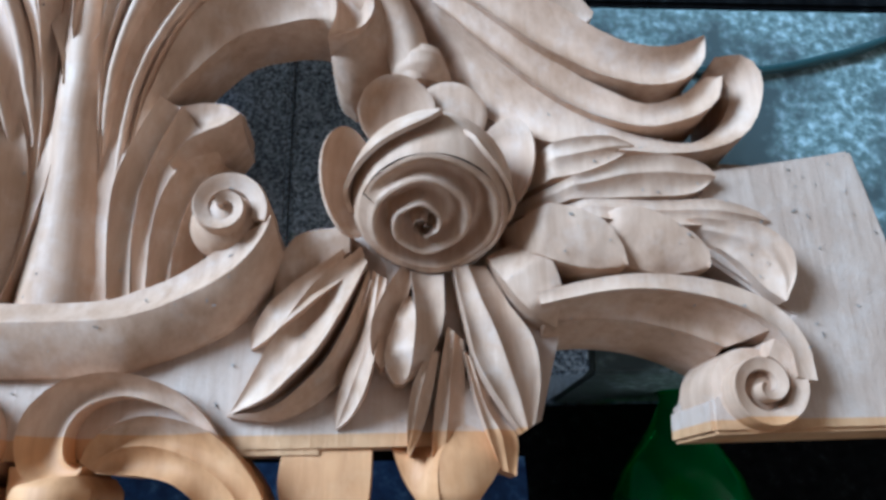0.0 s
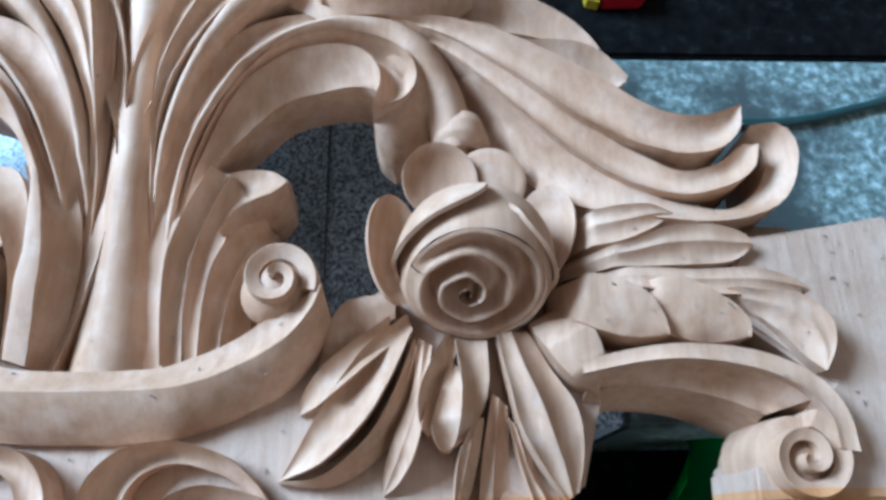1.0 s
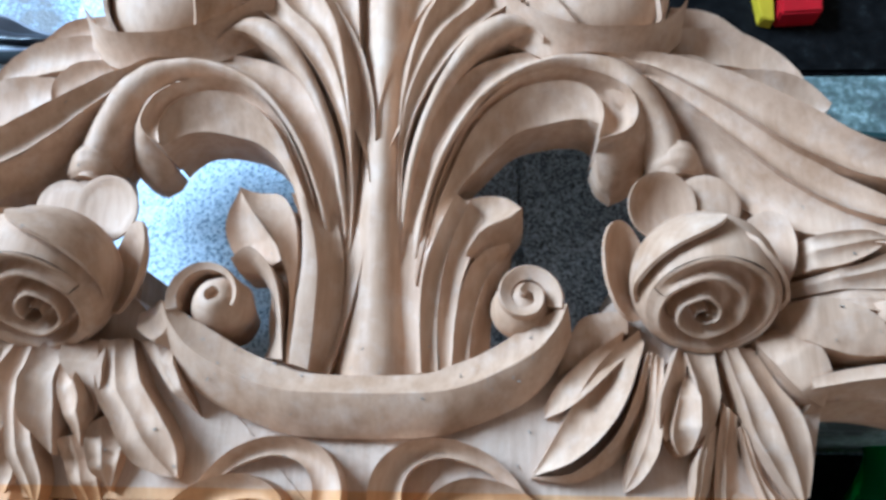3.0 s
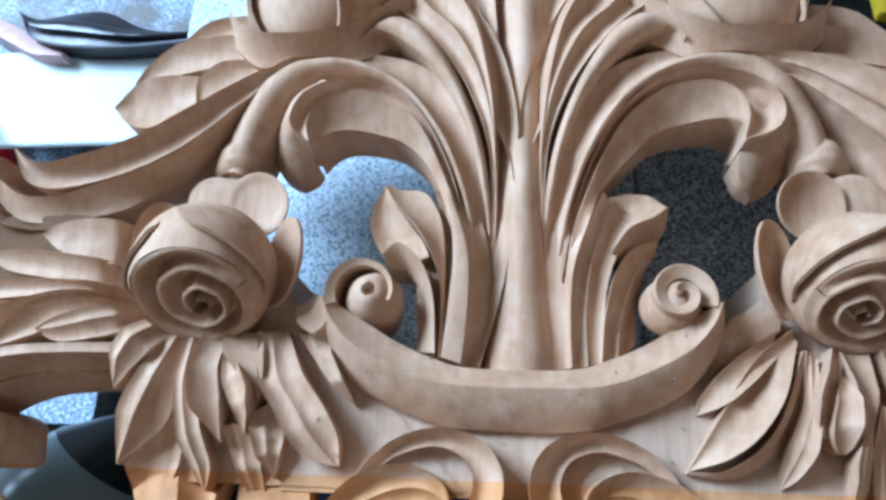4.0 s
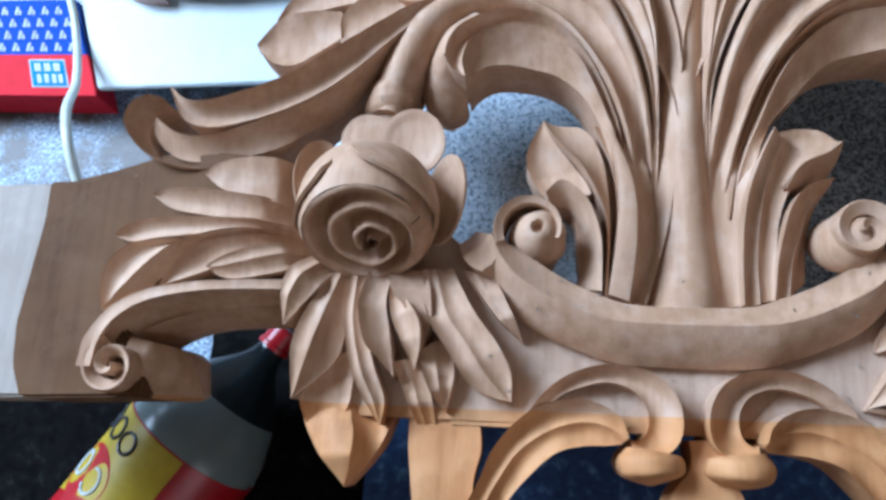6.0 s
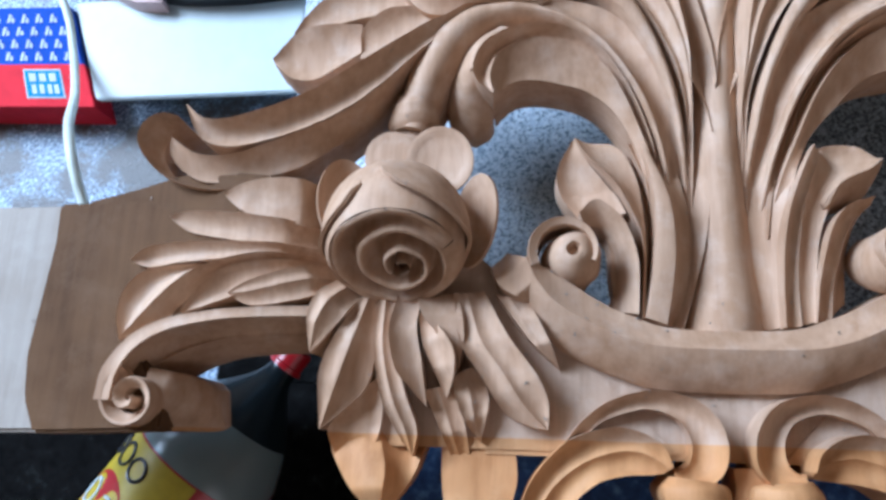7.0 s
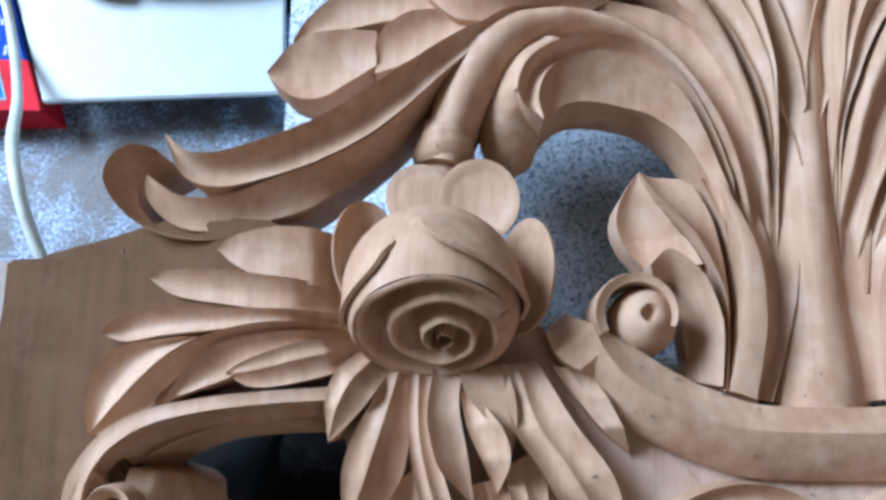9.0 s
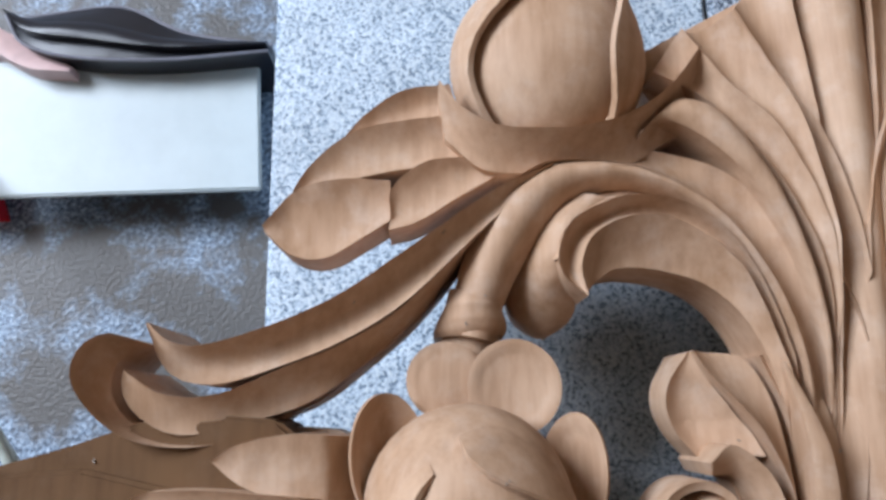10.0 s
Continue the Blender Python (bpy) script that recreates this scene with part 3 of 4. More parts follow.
# lower scrolled rail
for half, ridge, under, low in (
    (1, [(0.246, -0.031), (0.274, -0.026), (0.299, -0.025), (0.326, -0.028), (0.347, -0.035), (0.362, -0.046), (0.370, -0.061), (0.371, -0.078)], [(0.248, -0.037), (0.275, -0.033), (0.299, -0.033), (0.324, -0.037), (0.343, -0.044), (0.355, -0.053), (0.361, -0.063), (0.362, -0.076)], [(0.252, -0.043), (0.276, -0.041), (0.299, -0.043), (0.320, -0.049), (0.338, -0.058)]),
    (-2, [(0.244, -0.022), (0.271, -0.024), (0.303, -0.028), (0.329, -0.034), (0.348, -0.046), (0.359, -0.063), (0.361, -0.080)], [(0.244, -0.028), (0.271, -0.030), (0.301, -0.034), (0.324, -0.040), (0.341, -0.051), (0.350, -0.065), (0.352, -0.080)], [(0.246, -0.037), (0.272, -0.038), (0.299, -0.041), (0.320, -0.048), (0.336, -0.058)]),
):
    flute("rail", ridge, under, [0.1, 0.111, 0.112, 0.113], [0.1, 0.112, 0.114, 0.113], -0.06, (half,), n=40)
    flute("rail", under[:6], low, [0.094, 0.104, 0.106, 0.108], [0.082, 0.086, 0.088, 0.094], -0.26, (half,), n=36)
    flute("rail", low, [(x + 0.001, y - 0.007) for x, y in low], [0.083, 0.086, 0.088, 0.092], [0.06, 0.058, 0.058, 0.064], 0.0, (half,), n=30)
for half, x, y, r0, bowl in ((1, 0.3465, -0.0795, 0.0235, -0.16), (-2, 0.3405, -0.078, 0.0205, -0.42)):
    part("scroll", scroll_mesh((x, y), r0, 1.75, 1.2, 0.112, 0.116, 0.0085, -1, half, bowl=bowl), WOOD, crest)
    if half < 0:
        continue
    part("scroll_core", lathe_mesh([(r0 * 0.9, -0.03), (r0 * 0.86, 0.008), (r0 * 0.5, 0.0115), (r0 * 0.25, 0.016), (0.001, 0.017)], Matrix.Translation((warp(x, half), y, 0.091)), 30), WOOD, crest)
flute("scroll_roll", [(0.336, -0.060), (0.325, -0.062), (0.314, -0.065), (0.308, -0.070)], [(0.336, -0.096), (0.322, -0.096), (0.311, -0.095), (0.305, -0.092)], [0.1, 0.094, 0.082, 0.062], [0.08, 0.074, 0.066, 0.054], 0.36, (-2,), m=13)

# lower leaves under the rose
LOW = (
    ([(0.154, 0.009), (0.130, 0.006), (0.120, -0.006), (0.114, -0.024)], [(0.154, -0.003), (0.140, -0.012), (0.125, -0.021), (0.114, -0.027)], 0.085, 0.078),
    ([(0.151, -0.003), (0.128, -0.019), (0.114, -0.032), (0.106, -0.044), (0.105, -0.052)], [(0.151, -0.018), (0.132, -0.036), (0.118, -0.047), (0.105, -0.052)], 0.084, 0.09),
    ([(0.160, -0.002), (0.137, -0.021), (0.118, -0.049), (0.105, -0.071), (0.097, -0.084)], [(0.163, -0.009), (0.151, -0.038), (0.138, -0.059), (0.119, -0.076), (0.097, -0.084)], 0.086, 0.095),
    ([(0.164, -0.015), (0.154, -0.041), (0.141, -0.064), (0.119, -0.082), (0.097, -0.084)], [(0.167, -0.026), (0.160, -0.055), (0.143, -0.076), (0.121, -0.087), (0.096, -0.085)], 0.088, 0.074),
    ([(0.166, -0.015), (0.162, -0.044), (0.153, -0.066), (0.148, -0.082), (0.148, -0.092)], [(0.173, -0.018), (0.169, -0.050), (0.164, -0.072), (0.156, -0.086), (0.148, -0.092)], 0.084, 0.091),
    ([(0.181, -0.012), (0.173, -0.027), (0.166, -0.044), (0.166, -0.058), (0.170, -0.065)], [(0.187, -0.015), (0.184, -0.027), (0.178, -0.045), (0.175, -0.059), (0.170, -0.065)], 0.098, 0.088),
    ([(0.183, -0.027), (0.176, -0.045), (0.172, -0.061), (0.176, -0.071), (0.181, -0.072)], [(0.185, -0.027), (0.187, -0.039), (0.186, -0.056), (0.184, -0.067), (0.181, -0.072)], 0.095, 0.1),
    ([(0.185, -0.015), (0.187, -0.039), (0.186, -0.056), (0.181, -0.072)], [(0.202, -0.016), (0.201, -0.042), (0.193, -0.062), (0.181, -0.072)], 0.096, 0.088),
    ([(0.207, -0.013), (0.211, -0.039), (0.217, -0.065), (0.229, -0.084), (0.238, -0.096)], [(0.224, -0.011), (0.234, -0.031), (0.246, -0.051), (0.248, -0.073), (0.244, -0.092)], 0.095, 0.085),
    ([(0.224, -0.008), (0.232, -0.025), (0.244, -0.039), (0.258, -0.045)], [(0.240, 0.001), (0.254, -0.013), (0.259, -0.030), (0.258, -0.045)], 0.096, 0.1),
    ([(0.194, -0.056), (0.186, -0.072), (0.183, -0.088), (0.183, -0.103)], [(0.199, -0.056), (0.196, -0.072), (0.191, -0.091), (0.184, -0.105)], 0.09, 0.082),
    ([(0.211, -0.056), (0.217, -0.081), (0.223, -0.099), (0.229, -0.112)], [(0.218, -0.064), (0.228, -0.086), (0.237, -0.097), (0.236, -0.115)], 0.082, 0.072),
    ([(0.203, -0.044), (0.198, -0.072), (0.195, -0.099), (0.196, -0.126)], [(0.211, -0.050), (0.212, -0.078), (0.209, -0.104), (0.198, -0.126)], 0.078, 0.07),
)
for k, (A, B, za, zb) in enumerate(LOW):
    bulge = {8: -0.05, 9: 0.09, 0: 0.05, 7: -0.12, 3: -0.1, 4: -0.14, 10: -0.08, 12: -0.05, 11: -0.05}.get(k, -0.19)
    flute("leaf", A, B, [0.086, za, za, za - 0.012], [0.082, zb, zb, za - 0.012], bulge, (1,), rib=0.2 if k in (3, 4, 8, 10, 11, 12) else 0.0, m=17)

for A, B, za, zb, bulge, rib in (
    ([(0.226, 0.000), (0.240, -0.014), (0.245, -0.029), (0.245, -0.047)], [(0.214, -0.010), (0.223, -0.026), (0.234, -0.039), (0.2445, -0.048)], 0.100, 0.096, 0.0, 0.2),
    ([(0.214, -0.009), (0.227, -0.035), (0.236, -0.058), (0.237, -0.092)], [(0.206, -0.012), (0.205, -0.041), (0.210, -0.067), (0.224, -0.082), (0.236, -0.092)], 0.095, 0.084, 0.0, 0.2),
    ([(0.214, -0.069), (0.225, -0.082), (0.232, -0.092), (0.230, -0.106)], [(0.203, -0.060), (0.201, -0.080), (0.204, -0.098), (0.214, -0.110)], 0.082, 0.076, -0.1, 0.0),
    ([(0.206, -0.012), (0.206, -0.041), (0.200, -0.072), (0.191, -0.091), (0.182, -0.105)], [(0.195, -0.012), (0.193, -0.044), (0.186, -0.070), (0.179, -0.090), (0.1815, -0.1055)], 0.092, 0.090, -0.08, 0.2),
    ([(0.194, -0.012), (0.196, -0.035), (0.191, -0.057), (0.182, -0.068), (0.174, -0.077)], [(0.180, -0.013), (0.181, -0.031), (0.177, -0.053), (0.1735, -0.0775)], 0.100, 0.090, -0.1, 0.0),
    ([(0.181, -0.022), (0.177, -0.041), (0.170, -0.056), (0.163, -0.072)], [(0.174, -0.024), (0.160, -0.041), (0.157, -0.056), (0.1625, -0.0725)], 0.090, 0.101, -0.22, 0.0),
    ([(0.182, -0.010), (0.178, -0.024), (0.170, -0.034), (0.160, -0.046)], [(0.158, -0.010), (0.154, -0.024), (0.153, -0.040), (0.156, -0.056)], 0.092, 0.088, -0.05, 0.0),
    ([(0.160, -0.010), (0.155, -0.040), (0.142, -0.060), (0.128, -0.080), (0.113, -0.087), (0.104, -0.088)], [(0.142, -0.008), (0.127, -0.036), (0.112, -0.056), (0.104, -0.072), (0.1035, -0.0885)], 0.090, 0.093, -0.16, 0.2),
    ([(0.138, 0.006), (0.133, -0.006), (0.123, -0.013), (0.110, -0.017)], [(0.128, 0.016), (0.117, 0.008), (0.112, -0.004), (0.1095, -0.0175)], 0.094, 0.100, -0.1, 0.0),
    ([(0.135, -0.010), (0.123, -0.026), (0.112, -0.040), (0.097, -0.053)], [(0.117, -0.012), (0.109, -0.027), (0.102, -0.041), (0.0965, -0.0535)], 0.084, 0.092, -0.1, 0.1),
    ([(0.160, -0.060), (0.153, -0.082), (0.143, -0.096)], [(0.142, -0.050), (0.138, -0.073), (0.1425, -0.0965)], 0.086, 0.080, -0.1, 0.15),
    ([(0.176, -0.068), (0.166, -0.090), (0.160, -0.105)], [(0.158, -0.064), (0.152, -0.086), (0.149, -0.104)], 0.080, 0.076, -0.08, 0.15),
):
    flute("leaf", A, B, [0.084, za, za, za - 0.012], [0.08, zb, zb, za - 0.012], bulge, (-2,), rib=rib, m=17)

# crescent cradle with rolled ends
CT = [(0.005, -0.030), (0.030, -0.029), (0.053, -0.023), (0.073, -0.015), (0.089, -0.006), (0.101, 0.001)]
CM = [(0.006, -0.042), (0.033, -0.041), (0.059, -0.037), (0.081, -0.028), (0.100, -0.017), (0.112, -0.003), (0.117, 0.009)]
CL = [(0.005, -0.066), (0.033, -0.064), (0.059, -0.058), (0.082, -0.049), (0.099, -0.039), (0.113, -0.023), (0.121, -0.006)]
def whole(line):
    return [(-x, y) for x, y in line[:0:-1]] + line[1:]


def both(*z):
    return list(z[::-1]) + list(z)


flute("cradle_top", whole(CT), whole(CM), both(0.082, 0.084, 0.095), both(0.092, 0.095, 0.103), -0.06, (1,), n=70)
flute("cradle_front", whole(CM), whole(CL), both(0.092, 0.095, 0.103), both(0.074, 0.076, 0.085), 0.1, (1,), n=70)
VOL = (0.094, 0.013)
for s in (1, -1):
    if s > 0:
        part("volute", scroll_mesh(VOL, 0.022, 1.6, -0.35, 0.103, 0.108, 0.0092, 1, s, back=0.07, bowl=-0.2), WOOD, crest)
        core = Matrix.Translation((0.092, 0.011, 0.083)) @ Matrix.Rotation(radians(16), 4, "X")
        part("volute_end", lathe_mesh([(0.015, -0.025), (0.0175, -0.008), (0.018, 0.006), (0.0145, 0.013), (0.009, 0.0165), (0.0035, 0.0185), (0.001, 0.0188)], core, 36, lambda a, k: (1 + 0.04 * math.sin(2 * a), 0)), WOOD, crest)
        continue
    part("volute", scroll_mesh(VOL, 0.0225, 0.62, -0.45, 0.103, 0.098, 0.006, 1, s, back=0.07, inner=0.8, bowl=-0.25), WOOD, crest)
    # the roll's end swells out of the band and is drilled like a snail shell
    ball = Matrix.Translation((warp(0.0895, s), 0.011, 0.076)) @ Matrix.Rotation(radians(-8), 4, "X")
    shell = [(0.0182 * math.sin(radians(a)), -0.026 * math.cos(radians(a))) for a in range(60, 161, 10)]
    part("volute_end", lathe_mesh([(0.014, -0.03)] + shell + [(0.0045, 0.0245), (0.003, 0.019), (0.0012, 0.018)], ball, 36, lambda a, k: (1 + 0.06 * math.sin(2 * a) + 0.03 * math.sin(5 * a + k), 0)), WOOD, crest)

# small leaf beside the stem
flute("small_flute", [(0.033, -0.026), (0.032, 0.004), (0.034, 0.032), (0.042, 0.058), (0.053, 0.082)], [(0.043, -0.025), (0.042, 0.004), (0.045, 0.033), (0.052, 0.059), (0.061, 0.081)], [0.078, 0.09, 0.092], [0.074, 0.082, 0.082], -0.2, (1,))
flute("small_flute", [(0.044, -0.024), (0.042, 0.005), (0.045, 0.034), (0.052, 0.060), (0.061, 0.083)], [(0.052, -0.022), (0.053, 0.002), (0.056, 0.027), (0.064, 0.049), (0.075, 0.064)], [0.074, 0.08, 0.08], [0.074, 0.078, 0.082], -0.15, (1,))
flute("small_lobe", [(0.054, 0.083), (0.069, 0.087), (0.083, 0.086), (0.094, 0.079)], [(0.059, 0.047), (0.069, 0.060), (0.085, 0.068), (0.094, 0.075)], 0.076, [0.08, 0.086, 0.086], -0.16, (1,))
flute("small_lobe", [(0.059, 0.045), (0.069, 0.060), (0.085, 0.068), (0.094, 0.074)], [(0.066, 0.045), (0.077, 0.052), (0.087, 0.055), (0.095, 0.066)], 0.086, 0.068, 0.1, (1,))
flute("small_flute", [(0.051, -0.023), (0.053, 0.004), (0.059, 0.029), (0.069, 0.044), (0.085, 0.050)], [(0.061, -0.020), (0.063, 0.002), (0.069, 0.024), (0.076, 0.038), (0.086, 0.047)], [0.076, 0.088, 0.09], [0.072, 0.078, 0.08], -0.2, (1,))
flute("small_flute", [(0.061, -0.020), (0.063, 0.002), (0.069, 0.024), (0.076, 0.038), (0.086, 0.047)], [(0.074, -0.009), (0.075, 0.008), (0.077, 0.023), (0.081, 0.038), (0.088, 0.049)], [0.072, 0.078, 0.08], [0.06, 0.062, 0.07], -0.1, (1,))
flute("small_lobe", [(0.088, 0.090), (0.096, 0.076), (0.097, 0.064), (0.092, 0.052), (0.084, 0.042)], [(0.087, 0.0905), (0.080, 0.078), (0.070, 0.065), (0.061, 0.053), (0.056, 0.042)], [0.08, 0.072, 0.068, 0.068], [0.08, 0.078, 0.076, 0.08], -0.16, (-2,))
flute("small_flute", [(0.087, 0.0905), (0.079, 0.077), (0.063, 0.058), (0.052, 0.037), (0.047, 0.017), (0.048, -0.022)], [(0.074, 0.090), (0.060, 0.087), (0.050, 0.069), (0.046, 0.044), (0.045, 0.012), (0.046, -0.022)], [0.084, 0.09, 0.086, 0.076], [0.074, 0.078, 0.082, 0.074], -0.1, (-2,))
flute("small_flute", [(0.047, 0.086), (0.042, 0.061), (0.040, 0.036), (0.042, 0.009), (0.046, -0.022)], [(0.043, 0.082), (0.033, 0.050), (0.030, 0.026), (0.031, -0.001), (0.034, -0.026)], [0.086, 0.091, 0.09, 0.078], [0.086, 0.092, 0.09, 0.078], 0.06, (-2,))
flute("small_flute", [(0.042, 0.082), (0.033, 0.050), (0.030, 0.026), (0.031, -0.001), (0.034, -0.026)], [(0.027, 0.080), (0.019, 0.052), (0.017, 0.024), (0.020, -0.003), (0.025, -0.026)], [0.082, 0.088, 0.086, 0.074], [0.074, 0.074, 0.072, 0.066], -0.1, (-2,))
flute("small_lobe", [(0.085, 0.040), (0.075, 0.048), (0.062, 0.038), (0.055, 0.025), (0.051, 0.008), (0.050, -0.020)], [(0.082, 0.034), (0.070, 0.033), (0.062, 0.020), (0.061, 0.000), (0.066, -0.016)], [0.088, 0.092, 0.09, 0.078], [0.08, 0.07, 0.066, 0.06], 0.1, (-2,))

flute("leaf_ground", [(0.084, 0.082), (0.089, 0.066), (0.083, 0.048), (0.066, 0.028), (0.064, 0.004), (0.060, -0.024)], [(0.030, 0.080), (0.026, 0.055), (0.024, 0.030), (0.026, 0.010), (0.028, -0.010), (0.030, -0.028)], 0.064, 0.068, -0.03, (-2,))

# paired scrolls at the foot
FO = [(0.095, -0.096), (0.085, -0.083), (0.069, -0.071), (0.046, -0.065), (0.022, -0.070), (0.009, -0.085), (0.008, -0.104), (0.018, -0.115), (0.034, -0.112)]
FI = [(0.085, -0.096), (0.075, -0.084), (0.062, -0.078), (0.047, -0.075), (0.032, -0.080), (0.025, -0.091), (0.026, -0.103), (0.032, -0.108), (0.035, -0.107)]
flute("foot_scroll", FO, FI, [0.078, 0.088, 0.092, 0.088], [0.072, 0.08, 0.082, 0.084], -0.2, n=40)
GO = [(0.129, -0.149), (0.121, -0.134), (0.112, -0.114), (0.093, -0.094), (0.069, -0.086), (0.053, -0.088), (0.041, -0.096), (0.037, -0.106)]
GI = [(0.119, -0.149), (0.110, -0.133), (0.099, -0.117), (0.083, -0.105), (0.066, -0.099), (0.053, -0.099), (0.043, -0.103), (0.038, -0.108)]
flute("foot_scroll", GO, GI, [0.08, 0.09, 0.092], [0.078, 0.082, 0.084], -0.2, n=40)
flute("foot_scroll", GI, [(0.107, -0.148), (0.094, -0.132), (0.078, -0.117), (0.062, -0.112), (0.049, -0.111), (0.040, -0.110)], [0.078, 0.082, 0.084], [0.074, 0.084, 0.08], -0.18, n=34)
flute("foot_bulb", [(0.037, -0.111), (0.042, -0.119), (0.038, -0.128), (0.025, -0.132)], [(0.015, -0.113), (0.007, -0.116), (0.007, -0.125), (0.021, -0.132)], [0.086, 0.088, 0.07], [0.086, 0.085, 0.07], 0.3)
flute("foot_post", [(0.166, -0.086), (0.165, -0.117), (0.162, -0.139), (0.156, -0.185)], [(0.125, -0.084), (0.121, -0.115), (0.125, -0.137), (0.125, -0.183)], [0.066, 0.0715, 0.0715], [0.066, 0.0715, 0.0715], 0.0)
flute("drop_leaf", [(0.236, -0.088), (0.234, -0.100), (0.226, -0.114), (0.213, -0.130), (0.203, -0.142)], [(0.204, -0.084), (0.201, -0.098), (0.197, -0.112), (0.198, -0.129), (0.203, -0.1425)], [0.06, 0.07, 0.078, 0.07], [0.066, 0.078, 0.084, 0.07], 0.1)
flute("drop_leaf", [(0.204, -0.084), (0.201, -0.098), (0.197, -0.112), (0.198, -0.129), (0.203, -0.1425)], [(0.172, -0.088), (0.176, -0.102), (0.182, -0.117), (0.192, -0.131), (0.202, -0.1425)], [0.066, 0.078, 0.085, 0.071], [0.06, 0.07, 0.07, 0.068], -0.14)
# pendant between the scrolls
flute("pendant", [(-0.001, -0.106), (-0.001, -0.121), (-0.012, -0.137), (-0.022, -0.161)], [(0.018, -0.105), (0.018, -0.120), (0.027, -0.135), (0.035, -0.158)], 0.075, 0.075, 0.06, (1,))

# block behind the leaves
part("body", prism([(0.112, -0.014), (0.151, 0.021), (0.173, 0.027), (0.218, 0.041), (0.255, 0.057), (0.285, 0.059), (0.335, 0.055), (0.382, 0.053), (0.395, -0.026), (0.379, -0.042), (0.342, -0.056), (0.304, -0.044), (0.264, -0.040), (0.250, -0.089)] + [(0.225, -0.1), (0.03, -0.1)], BACK, 0.07, 1), WOOD_RAW, crest)
part("body", prism([(0.112, -0.014), (0.151, 0.021), (0.173, 0.027), (0.218, 0.041), (0.255, 0.057), (0.285, 0.059), (0.335, 0.055), (0.382, 0.053), (0.395, -0.026), (0.379, -0.042), (0.342, -0.056), (0.304, -0.040), (0.245, -0.034), (0.236, -0.060), (0.226, -0.089)] + [(0.205, -0.1), (0.03, -0.1)], BACK, 0.07, -1), WOOD_RAW, crest)
part("body", prism([(-0.14, -0.103), (0.14, -0.103), (0.14, -0.05), (-0.14, -0.05)], BACK, 0.069, 0), WOOD_RAW, crest)
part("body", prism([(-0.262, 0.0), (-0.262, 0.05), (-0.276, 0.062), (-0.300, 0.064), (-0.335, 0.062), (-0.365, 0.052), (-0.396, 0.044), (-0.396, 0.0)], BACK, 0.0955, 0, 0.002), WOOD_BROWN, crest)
part("board", prism([(0.341, 0.035), (0.388, 0.042), (0.423, 0.048), (0.431, 0.000), (0.438, -0.056), (0.444, -0.099), (0.324, -0.100), (0.325, -0.083), (0.342, -0.069), (0.372, -0.044), (0.320, -0.003)], BACK, 0.1, 1, 0.002), WOOD_RAW, crest, "rough sawn board end with tool marks")
part("board", prism([(-0.411, 0.041), (-0.356, 0.043), (-0.297, 0.029), (-0.273, -0.005), (-0.322, -0.033), (-0.344, -0.049), (-0.326, -0.084), (-0.327, -0.096), (-0.404, -0.100), (-0.413, -0.080), (-0.416, -0.054), (-0.413, -0.020), (-0.410, 0.015)], BACK, 0.1, 0, 0.002), WOOD_BROWN, crest, "dark brown board end with tool marks")
part("board", prism([(-0.578, 0.037), (-0.396, 0.041), (-0.374, -0.098), (-0.540, -0.104)], BACK, 0.0965, 0, 0.002), WOOD_PALE, crest, "pale planed board end")


